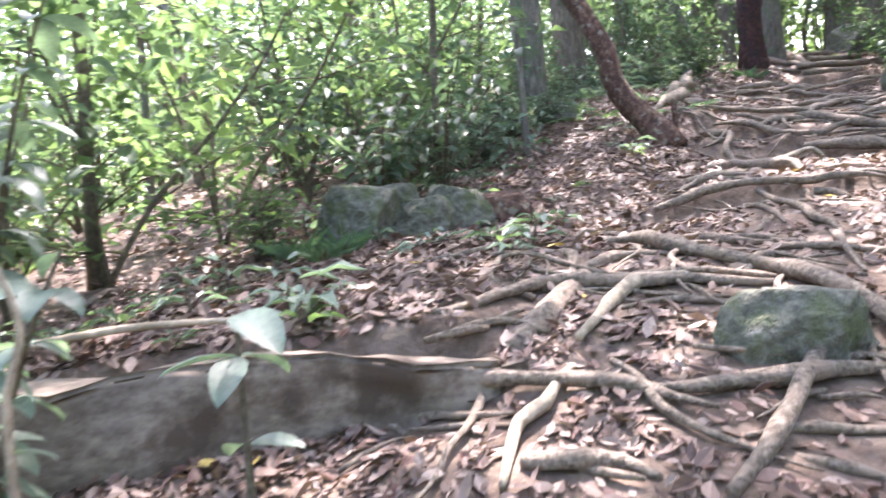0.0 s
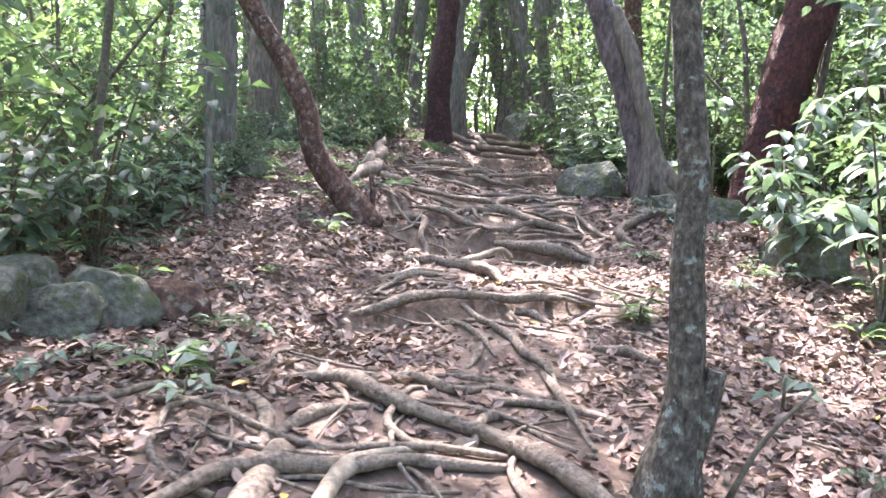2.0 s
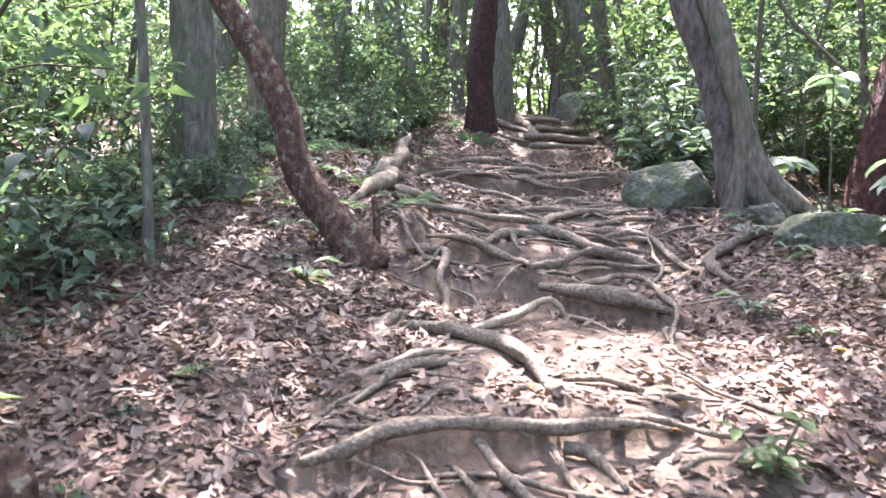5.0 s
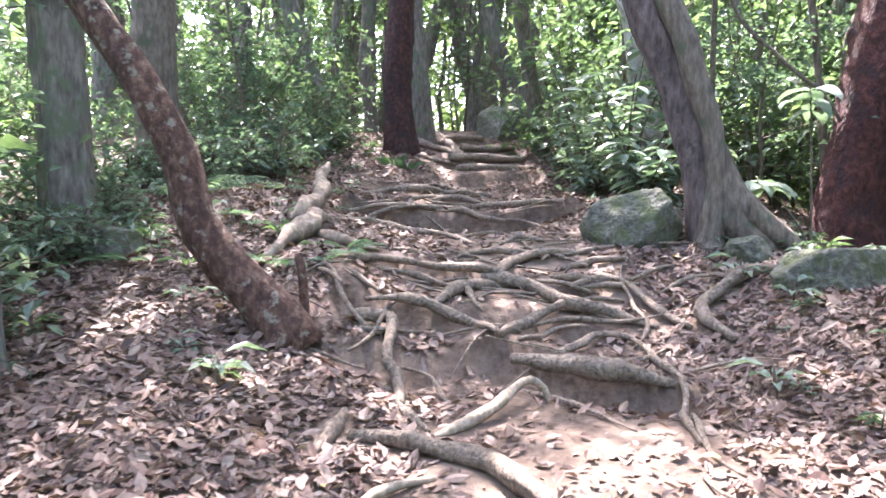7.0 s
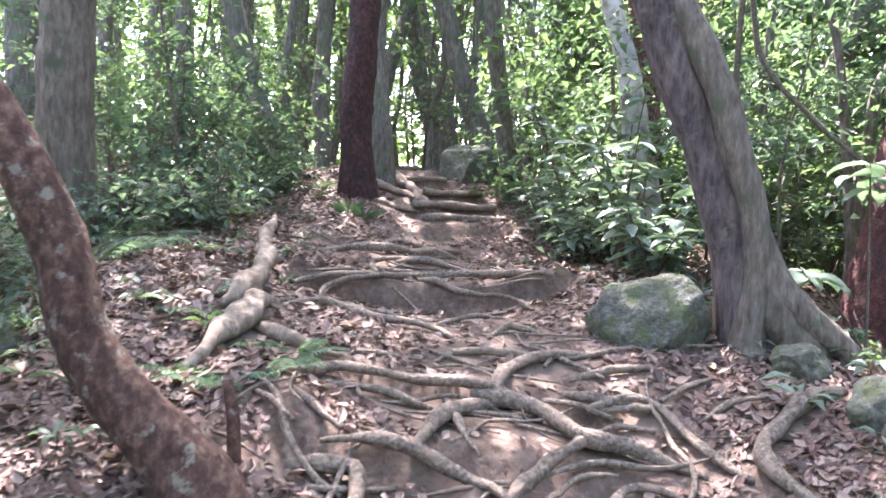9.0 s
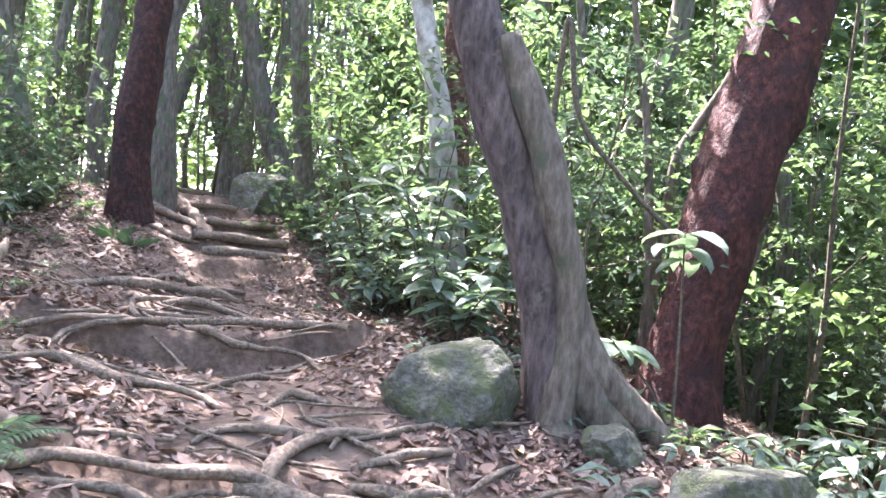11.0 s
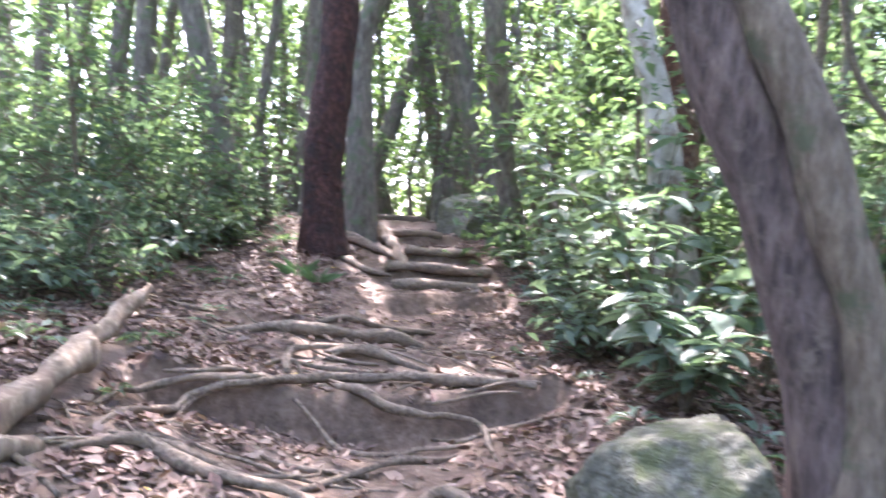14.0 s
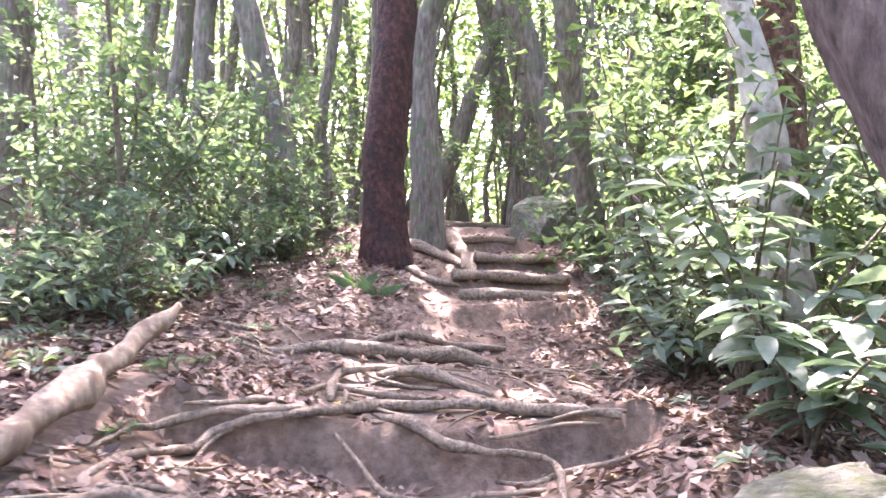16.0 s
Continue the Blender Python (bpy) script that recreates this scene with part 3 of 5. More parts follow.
root([(4.83, 11.53), (5.10, 11.42), (5.41, 11.15)], 0.032, 0.040)
root([(4.29, 11.16), (4.52, 11.37), (4.74, 11.25), (5.10, 11.09)], 0.021, 0.019)
root([(3.37, 9.97), (3.55, 9.87), (3.71, 9.73), (3.86, 9.60)], 0.030, 0.025)
root([(3.42, 10.00), (3.62, 9.96), (3.83, 9.88)], 0.015, 0.012)
root([(4.52, 9.85), (4.86, 10.18), (5.04, 10.03), (5.17, 10.00)], 0.014, 0.019)
root([(5.03, 10.33), (5.31, 10.27), (5.55, 10.18)], 0.015, 0.013)
root([(6.29, 15.83), (6.54, 15.29), (6.64, 14.59)], 0.067, 0.045)
root([(3.70, 10.83), (3.96, 10.76), (4.26, 10.99)], 0.015, 0.018)
root([(6.02, 14.59), (6.03, 13.93), (6.32, 13.89)], 0.044, 0.027)
dead_root([(3.09, 9.79), (2.84, 9.40), (2.65, 9.17), (2.49, 8.97), (2.34, 8.82)], 0.079, 0.053)
dead_root([(2.86, 9.43), (2.92, 9.19), (3.03, 9.00), (3.16, 8.82)], 0.051, 0.025)
pale_root([(2.62, 6.80), (2.86, 6.86, 0.01), (3.06, 6.94, 0.03), (3.20, 7.01, 0.06), (3.31, 7.07, 0.07), (3.38, 7.06, 0.03), (3.41, 7.02, -0.02)], 0.030, 0.026)
log_riser([(6.25, 13.49), (6.90, 13.77), (7.29, 13.42)], 0.054, 0.057)
log_riser([(6.37, 13.97), (6.90, 13.91), (7.39, 13.84)], 0.052, 0.054)
log_riser([(6.88, 14.67), (7.73, 14.71)], 0.051, 0.053)
log_riser([(7.13, 16.06), (7.90, 16.04)], 0.051, 0.053)
log_riser([(8.35, 19.98), (10.12, 20.57)], 0.062, 0.067)
root([(7.27, 16.59), (6.84, 15.10), (6.52, 13.98)], 0.085, 0.050)
root([(6.55, 16.14), (6.55, 15.33), (6.84, 15.10)], 0.060, 0.040)
dead_log([(2.72, 9.57, 0.02), (2.84, 9.66, 0.03), (2.98, 9.85, 0.03)], 0.067, 0.058)


def rootlets(count):
    """Thin winding roots that run over the trodden earth between the thick ones."""
    rng = random.Random(12)
    for k in range(count):
        s = rng.choice([2.7, 5.0, 5.3, 5.7, 6.2, 6.8, 8.5, 9.4, 10.0, 0.2, -0.4, 1.2, 7.4]) + rng.uniform(-0.35, 0.35)
        v = rng.uniform(-0.9, 1.4)
        turn = rng.choice([0, math.pi]) + rng.gauss(0, 0.5)
        pts = []
        for i in range(rng.randint(4, 8)):
            pts.append((round(1 + s * AX + v * AY, 3), round(3 + s * AY - v * AX, 3)))
            turn += rng.gauss(0, 0.35)
            v += 0.16 * math.cos(turn)
            s += 0.16 * math.sin(turn)
        r = rng.uniform(0.008, 0.021)
        lay(pts, r, r * 0.5, "tree_root", ROOT, "thin winding grey-brown tree root on leafy soil", 0.1)


rootlets(105)


# ---- trees with a place of their own ----
def leaf_cloud(rng, centres, count, spread_r, size, mat_slim=True, flat=0.6, droop=0.2):
    """Leaves in loose tufts round the given centres."""
    k = rng.integers(0, len(centres), count)
    c = np.array(centres)[k] + rng.normal(size=(count, 3)) * spread_r * np.array([1, 1, flat])
    a = rng.uniform(0, 2 * math.pi, count)
    way = np.stack([np.cos(a), np.sin(a), rng.normal(-0.15, 0.4, count)], 1)
    nrm = np.stack([rng.normal(0, 0.45, count), rng.normal(0, 0.45, count), np.ones(count)], 1)
    L = size * rng.uniform(0.55, 1.3, count)
    return leaves(c, way, nrm, L, L * rng.uniform(0.38, 0.6, count), 0.2, droop, slim=mat_slim)


def tree(label, rows, bark, height, crown=260, leaf=0.17, spread_r=1.0, sides=14, lobes=0, lobe=0.0, extra=(), extra_mat=None, seed=1, group="", crown_mat=None):
    rows = [list(r) for r in rows]
    rows[0][2] = gz(rows[0][0], rows[0][1]) - 0.12
    b = np.array(rows[0][:3])
    rng = np.random.default_rng(seed)
    top = np.array(rows[-1], float)
    lead = np.array(rows[-1][:3]) - np.array(rows[-2][:3])
    lead = lead / np.linalg.norm(lead) * 0.6 + np.array((0, 0, 0.5))
    while top[2] - b[2] < height:
        top = np.array([*(top[:3] + lead + rng.normal(0, 0.06, 3)), top[3] * 0.88])
        rows.append(top)
    t = thing("tree", tuple(b), label, "tree", group)
    line = spline(rows, 0.10)
    line[:, :3] -= b
    part("trunk", tube(line, sides, 0.09, seed, lobes, lobe), bark, t)
    for e in extra:
        e2 = np.array(e, float)
        e2[:, :3] -= b
        part("buttress", tube(spline(e2, 0.06), 12, 0.08, seed + 3), extra_mat or bark, t)
    tips = []
    for i in range(5):
        f = 0.62 + 0.36 * i / 5
        s = line[int(f * (len(line) - 1))]
        a = rng.uniform(0, 6.28)
        d = np.array((math.cos(a), math.sin(a), 0.55))
        L = rng.uniform(0.9, 1.8) * spread_r
        pts = [(*s[:3], s[3] * 0.5), (*(s[:3] + d * L * 0.5), s[3] * 0.35), (*(s[:3] + d * L + (0, 0, 0.2)), s[3] * 0.15)]
        part("limb", tube(spline(pts, 0.2), 6, 0.05, i), bark, t)
        tips += [s[:3] + d * L * q for q in (0.6, 0.85, 1.1)]
    tips.append(line[-1, :3])
    part("crown", leaf_cloud(rng, tips, crown, 0.55 * spread_r, leaf), crown_mat or CANOPY, t, "green leafy crown high over the trail", False)
    return t


tree("leaning flaking russet-barked tree rooted beside the trail", [(2.32, 8.00, 1.5, 0.20), (2.22, 8.07, 1.68, 0.165), (2.10, 8.15, 1.84, 0.138), (1.99, 8.21, 1.97, 0.128), (1.84, 8.31, 2.25, 0.115), (1.76, 8.38, 2.60, 0.109), (1.56, 8.52, 3.05, 0.103), (1.32, 8.68, 3.46, 0.096), (1.04, 8.86, 3.94, 0.090), (0.74, 9.06, 4.48, 0.080)], RUSSET, 8.5, seed=2)
tree("slim grey lichen-spotted tree beside the trail", [(1.83, 2.97, 0.80, 0.15), (1.83, 2.97, 1.01, 0.100), (1.86, 2.97, 1.17, 0.076), (1.865, 2.98, 1.42, 0.060), (1.855, 3.01, 1.76, 0.055), (1.868, 3.03, 2.01, 0.054), (1.84, 3.06, 2.27, 0.052), (1.825, 3.09, 2.52, 0.050), (1.77, 3.16, 3.02, 0.047), (1.72, 3.23, 3.69, 0.042)], GREYBARK, 8.0, seed=3,
     extra=[[(1.88, 2.95, 1.02, 0.055), (1.92, 2.92, 1.22, 0.040), (1.935, 2.91, 1.34, 0.036)]])
tree("straight dark red-barked tree at the head of the trail", [(5.91, 14.81, 2.85, 0.30), (5.85, 14.83, 3.34, 0.223), (5.82, 14.83, 3.96, 0.211), (5.83, 14.82, 4.58, 0.211), (5.87, 14.80, 5.21, 0.198), (5.86, 14.80, 5.83, 0.192), (5.84, 14.79, 6.76, 0.186), (5.80, 14.78, 8.92, 0.161)], DARKRED, 12, seed=4, sides=20)
tree("pale grey forked tree behind a red trunk", [(6.67, 15.81, 3.0, 0.25), (6.66, 15.81, 3.42, 0.212), (6.59, 15.83, 4.47, 0.169), (6.54, 15.83, 5.39, 0.141), (6.60, 15.80, 5.89, 0.141), (6.79, 15.73, 6.39, 0.141), (6.91, 15.67, 7.32, 0.127), (6.83, 15.68, 9.08, 0.099)], FARBARK, 12, seed=5)
tree("large leaning grey-brown tree with ridged buttress roots", [(5.78, 8.30, 1.95, 0.20), (5.73, 8.37, 2.40, 0.167), (5.68, 8.41, 2.67, 0.157), (5.59, 8.48, 2.99, 0.151), (5.50, 8.57, 3.38, 0.151), (5.38, 8.67, 3.72, 0.149), (5.30, 8.74, 4.04, 0.146), (5.19, 8.84, 4.43, 0.135), (5.06, 8.96, 4.96, 0.124), (4.95, 9.05, 5.62, 0.108)], PURPLE, 11, seed=6, sides=20, lobes=4, lobe=0.08, extra_mat=BUTTRESS,
     extra=[[(5.64, 8.16, 1.85, 0.15), (5.66, 8.23, 1.98, 0.125), (5.68, 8.21, 2.22, 0.100), (5.69, 8.20, 2.48, 0.086), (5.65, 8.23, 2.87, 0.083), (5.57, 8.30, 3.17, 0.095), (5.51, 8.37, 3.50, 0.100), (5.42, 8.50, 3.85, 0.100), (5.33, 8.62, 4.16, 0.085)],
            [(6.14, 7.76, 1.85, 0.07), (6.09, 7.83, 1.99, 0.078), (5.96, 7.95, 2.13, 0.085), (5.84, 8.06, 2.27, 0.095), (5.77, 8.15, 2.44, 0.090), (5.72, 8.22, 2.69, 0.07), (5.64, 8.30, 2.95, 0.045)],
            [(6.00, 7.95, 1.88, 0.10), (5.90, 8.04, 2.02, 0.125), (5.80, 8.14, 2.22, 0.135), (5.74, 8.22, 2.50, 0.120), (5.68, 8.30, 2.85, 0.09)]])
tree("massive leaning dark red-barked tree", [(7.66, 8.56, 1.8, 0.40), (7.66, 8.56, 2.02, 0.345), (7.67, 8.55, 2.27, 0.315), (7.71, 8.50, 2.65, 0.285), (7.78, 8.43, 3.22, 0.292), (7.86, 8.35, 3.84, 0.307), (7.95, 8.26, 4.33, 0.315), (8.01, 8.21, 4.72, 0.307), (8.10, 8.11, 5.29, 0.292), (8.26, 7.96, 6.25, 0.262)], RED, 11, seed=7, sides=22)
tree("pale mottled tree standing in the undergrowth", [(7.45, 10.95, 2.2, 0.19), (7.40, 10.97, 2.97, 0.167), (7.30, 11.06, 3.70, 0.137), (7.22, 11.12, 4.28, 0.122), (7.11, 11.21, 4.76, 0.108), (7.06, 11.26, 5.00, 0.108), (6.94, 11.36, 5.72, 0.098), (6.80, 11.48, 6.93, 0.083)], WHITEBARK, 10, seed=8)
tree("russet-brown tree behind a pale trunk", [(7.75, 11.2, 2.2, 0.19), (7.71, 11.22, 2.99, 0.156), (7.65, 11.27, 3.87, 0.145), (7.59, 11.32, 4.64, 0.135), (7.56, 11.34, 5.16, 0.130), (7.52, 11.36, 5.93, 0.114), (7.45, 11.42, 7.23, 0.093)], RUSSET, 10, seed=9)
tree("stout grey tree among bright undergrowth", [(1.98, 17.70, 2.89, 0.34), (1.95, 17.70, 3.90, 0.266), (1.95, 17.69, 4.98, 0.266), (1.93, 17.69, 6.06, 0.259), (1.90, 17.68, 7.14, 0.238), (1.82, 17.69, 8.94, 0.202)], FARBARK, 12, seed=10)
tree("broad grey fluted tree in the undergrowth", [(1.22, 10.10, 1.9, 0.27), (1.22, 10.10, 2.15, 0.205), (1.21, 10.12, 2.6, 0.180), (1.19, 10.14, 3.3, 0.172), (1.12, 10.18, 4.2, 0.166), (1.02, 10.24, 5.4, 0.155), (0.92, 10.30, 7.0, 0.150)], FARBARK, 12, seed=11, sides=20, lobes=5, lobe=0.1)

tree("smooth grey-brown tree in the undergrowth", [(2.12, 12.46, 2.3, 0.30), (2.12, 12.45, 2.6, 0.235), (2.10, 12.44, 3.4, 0.225), (2.09, 12.44, 4.4, 0.215), (2.06, 12.43, 5.6, 0.200), (2.02, 12.42, 7.2, 0.170)], BUTTRESS, 12, seed=12, sides=16)
tree("thin pale lichen-spotted tree in dark undergrowth", [(0.86, 7.90, 1.5, 0.050), (0.85, 7.95, 1.75, 0.038), (0.84, 8.00, 2.26, 0.036), (0.82, 8.00, 2.85, 0.034), (0.79, 8.00, 3.40, 0.032), (0.74, 8.02, 4.4, 0.028)], FARBARK, 7, 160, seed=13, sides=10, spread_r=0.7)
tree("thin brown sapling trunk over dark undergrowth", [(-0.04, 6.60, 1.2, 0.040), (-0.03, 6.50, 1.5, 0.030), (-0.02, 6.45, 2.2, 0.027), (0.02, 6.45, 3.2, 0.024), (0.03, 6.45, 4.2, 0.020)], STEM, 6, 140, seed=14, sides=8, spread_r=0.6)
tree("slender grey tree leaning over the head of the trail", [(8.26, 14.56, 2.9, 0.17), (8.16, 14.50, 3.2, 0.135), (7.90, 14.33, 3.9, 0.125), (7.62, 14.15, 4.7, 0.120), (7.43, 14.03, 5.4, 0.112), (7.22, 13.92, 6.6, 0.100)], FARBARK, 11, seed=15)
tree("pale crooked slender tree behind a red trunk", [(8.06, 9.06, 1.9, 0.060), (8.03, 9.09, 2.53, 0.045), (7.97, 9.18, 3.6, 0.040), (7.92, 9.26, 4.3, 0.036), (7.85, 9.38, 4.9, 0.030)], BUTTRESS, 7, 180, seed=16, sides=9, spread_r=0.8)
tree("bent grey-brown slender tree behind a red trunk", [(8.52, 9.42, 1.9, 0.075), (8.55, 9.38, 2.8, 0.062), (8.58, 9.32, 3.68, 0.056), (8.60, 9.29, 4.04, 0.054), (8.70, 9.14, 4.4, 0.050), (8.80, 8.92, 4.9, 0.044)], BUTTRESS, 7.5, 180, seed=17, sides=9, spread_r=0.8)
tree("crooked pale tree on the slope below a red trunk", [(8.27, 8.62, 1.8, 0.085), (8.28, 8.58, 2.28, 0.062), (8.30, 8.53, 2.76, 0.056), (8.38, 8.40, 3.14, 0.052), (8.40, 8.33, 3.66, 0.048), (8.36, 8.20, 4.5, 0.040)], BUTTRESS, 7, 180, seed=18, sides=9, spread_r=0.8)


# ---- stones ----
def stone(x, y, size, seed, turn=0, sink=0.3, label="weathered grey-green mossy boulder", mat=None, tilt=0):
    v, f = rock_mesh(size, seed)
    ob = mesh_object("boulder", v, f, mat or STONE)
    ob.matrix_basis = Matrix.Translation((x, y, gz(x, y) + size[2] * (1 - 2 * sink) * 0.7)) @ pose(0, 0, 0, tilt, 0, turn)
    return tagged(ob, label, "rock", "boulders beside the trail")


stone(1.20, 2.72, (0.29, 0.20, 0.20), 1, -15, 0.44, "rounded grey-green stone embedded in the trail among roots")
stone(-0.56, 4.95, (0.30, 0.28, 0.28), 2, 20)
stone(-0.15, 5.10, (0.22, 0.20, 0.19), 3, 50)
stone(0.08, 5.25, (0.24, 0.22, 0.22), 4, 10)
stone(-0.40, 5.35, (0.26, 0.26, 0.22), 14, 80)
stone(0.38, 5.32, (0.20, 0.13, 0.17), 5, -30, label="dark brown stone beside mossy boulders in litter", mat=RUSSET)
stone(5.33, 8.69, (0.41, 0.36, 0.31), 6, -35, 0.29, "large flat-topped mossy boulder beside a buttressed tree")
stone(5.63, 7.82, (0.20, 0.16, 0.14), 7, 30)
stone(5.66, 7.08, (0.40, 0.24, 0.19), 8, -30, 0.3, "long low mossy stone in the leaf litter")
stone(5.05, 5.35, (0.32, 0.34, 0.36), 9, 15, 0.25, "pale grey boulder half hidden by leaves")
stone(4.75, 4.20, (0.26, 0.24, 0.34), 10, 60, 0.25)
stone(1.48, 9.55, (0.20, 0.17, 0.18), 21, 30, 0.3, "dark mossy stone among low ferns")
stone(8.85, 16.8, (0.66, 0.50, 0.60), 17, 50, 0.40, "tall grey boulder at the head of the trail")


# ---- forest behind: slender trees, in a few kinds that repeat ----
def far_tree(seed, height, radius, crown, leaf):
    rng = np.random.default_rng(seed)
    a = rng.normal(0, 0.06, 2)
    rows = [(0, 0, -0.3, radius * 1.25), (a[0] * 0.5, a[1] * 0.5, 0.4, radius)]
    z = 0.4
    x = np.array((a[0], a[1]))
    while z < height:
        z += 1.1
        x = x + rng.normal(0, 0.13, 2) + a
        rows.append((x[0], x[1], z, radius * (1 - 0.65 * z / height)))
    t = thing("tree", (0, 0, 0), "tall slender grey-barked forest tree with leafy crown", "tree", "forest trees")
    line = spline(rows, 0.35)
    part("trunk", tube(line, 8, 0.06, seed), FARBARK, t)
    tips, wood = [], []
    for i in range(7):
        s = line[int((0.42 + 0.56 * i / 7) * (len(line) - 1))]
        an = rng.uniform(0, 6.28)
        L = rng.uniform(0.8, 1.9)
        d = np.array((math.cos(an), math.sin(an), rng.uniform(0.15, 0.7)))
        wood.append(tube(spline([(*s[:3], s[3] * 0.5), (*(s[:3] + d * L * 0.6), s[3] * 0.3), (*(s[:3] + d * L), s[3] * 0.12)], 0.3), 5, 0.05, i))
        tips += [s[:3] + d * L * q for q in (0.5, 0.8, 1.05)]
    part("limb_work", join(*wood), FARBARK, t)["kind"] = "stuff"
    part("crown", leaf_cloud(rng, tips, crown, 0.45, leaf), CANOPY, t, "", False)
    return t


# ---- understorey: saplings and shrubs ----
def sapling(seed, height, count, leaf, mat, low=0.3, stems=1, name="sapling", label="slender leafy forest sapling with green leaves", reach=0.5, fine=True):
    rng = np.random.default_rng(seed)
    t = thing(name, (0, 0, 0), label, "sapling" if name == "sapling" else "shrub", name + "s beside the trail")
    tips, twigs = [], []
    for k in range(stems):
        lean = rng.normal(0, 0.10 if stems == 1 else 0.3, 2)
        pts = [(0.02 * k, 0, -0.05, 0.010 + 0.004 * height)]
        for i in range(1, 6):
            h = height * i / 5
            pts.append((lean[0] * h + rng.normal(0, 0.03), lean[1] * h + rng.normal(0, 0.03), h, (0.010 + 0.004 * height) * (1 - 0.15 * i)))
        line = spline(pts, 0.4)
        wood = [tube(line, 5, 0.04, seed + k)]
        for i in range(9):
            f = low + (0.97 - low) * i / 8
            s = line[int(f * (len(line) - 1))]
            a = i * 2.4 + rng.uniform(0, 1)
            L = reach * rng.uniform(0.6, 1.2) * (1.15 - 0.6 * f)
            d = np.array((math.cos(a), math.sin(a), rng.uniform(0.0, 0.6)))
            e = s[:3] + d * L
            wood.append(tube([(*s[:3], 0.006), (*(s[:3] + d * L * 0.5 + (0, 0, 0.03)), 0.005), (*e, 0.003)], 3))
            tips += [s[:3] + d * L * q for q in (0.45, 0.7, 0.9, 1.05)]
        part("stem", wood[0], STEM, t)
        twigs += wood[1:]
    part("branching", join(*twigs), STEM, t)["kind"] = "stuff"
    part("leaves", leaf_cloud(rng, tips, count, 0.075 + 0.06 * reach, leaf, fine), mat, t, "", False)
    return t


def fern(seed, fronds, length, label="small green fern with arching fronds in leaf litter", mat=None):
    rng = np.random.default_rng(seed)
    t = thing("fern", (0, 0, 0), label, "fern", "ferns beside the trail")
    for k in range(fronds):
        a = k * 6.28 / fronds + rng.uniform(-0.3, 0.3)
        d = np.array((math.cos(a), math.sin(a), 0))
        q = np.linspace(0, 1, 16)
        L = length * rng.uniform(0.7, 1.1)
        rib = d * (q * L)[:, None] + np.array((0, 0, 1)) * (L * (0.75 * q - 0.62 * q * q))[:, None]
        base = np.repeat(rib[2:], 2, axis=0)
        sgn = np.tile([1.0, -1.0], 14)
        cross = np.array((-d[1], d[0], 0.0))
        way = sgn[:, None] * cross + d * 0.35 + np.array((0, 0, -0.1))
        ln = np.repeat(np.sin(q[2:] * 2.6 + 0.4) * L * 0.20 + 0.008, 2)
        v, f = leaves(base, way, np.tile((0.0, 0, 1.0), (28, 1)), ln, ln * 0.22 + 0.004, 0.1, 0.2, slim=True)
        rv, rf = tube([(*p, 0.003) for p in rib], 4)
        part("frond", join((list(v), [tuple(x) for x in f]), (rv, rf)), mat or FERN, t, "", False)
    return t


def herb(seed, count, size, mat, label, name="seedling"):
    rng = np.random.default_rng(seed)
    t = thing(name, (0, 0, 0), label, "plant", "low plants in the leaf litter")
    a = np.arange(count) * 2.4 + rng.uniform(0, 0.5, count)
    h = rng.uniform(0.3, 1.0, count) * size * 0.8
    base = np.stack([np.cos(a) * 0.02, np.sin(a) * 0.02, h], 1)
    way = np.stack([np.cos(a), np.sin(a), rng.uniform(0.1, 0.6, count)], 1)
    L = size * rng.uniform(0.5, 1.0, count)
    part("leaves", leaves(base, way, np.tile((0.0, 0, 1.0), (count, 1)), L, L * 0.38, 0.2, 0.3), mat, t, "", False)
    part("stem", tube([(0, 0, -0.03, 0.005), (0.004, 0, size * 0.4, 0.004), (0, 0, size * 0.8, 0.003)], 5), STEM, t)
    return t


def grass_tuft(seed, blades, length):
    rng = np.random.default_rng(seed)
    t = thing("grass_tuft", (0, 0, 0), "tuft of fine green grass on the forest floor", "grass", "grass tufts")
    a = rng.uniform(0, 6.28, blades)
    base = np.stack([np.cos(a), np.sin(a), np.zeros(blades)], 1) * rng.uniform(0, 0.05, blades)[:, None]
    way = np.stack([np.cos(a) * 0.6, np.sin(a) * 0.6, rng.uniform(0.7, 2.2, blades)], 1)
    L = length * rng.uniform(0.5, 1.1, blades)
    part("grass", leaves(base, way, np.stack([-np.cos(a), -np.sin(a), np.ones(blades)], 1), L, np.full(blades, 0.005), 0.2, 0.45, slim=True), FERN, t, "", False)["kind"] = "stuff"
    return t


def strew(kinds, spots, seed, lo=0.8, hi=1.25, tilt=5):
    """The first use of each kind is the built one, moved; the rest are copies."""
    rng = random.Random(seed)
    used = set()
    for i, (x, y) in enumerate(spots):
        k = rng.randrange(len(kinds)) if i >= len(kinds) else i
        s = rng.uniform(lo, hi)
        m = Matrix.Translation((x, y, gz(x, y) - 0.01)) @ pose(0, 0, 0, rng.uniform(-tilt, tilt), rng.uniform(-tilt, tilt), rng.uniform(0, 360)) @ Matrix.Scale(s, 4)
        if k in used:
            copy_thing(kinds[k], m)
        else:
            used.add(k)
            kinds[k].matrix_basis = m


# gaps cut in the added leaf roof: where their light falls on the ground, and how wide
GAPS = [(3.35, 6.40, 0.78), (3.65, 5.9, 0.5), (3.9, 4.2, 0.45), (4.4, 4.5, 0.7), (5.0, 5.4, 0.7), (6.9, 14.9, 0.35), (7.4, 16.0, 0.4)]


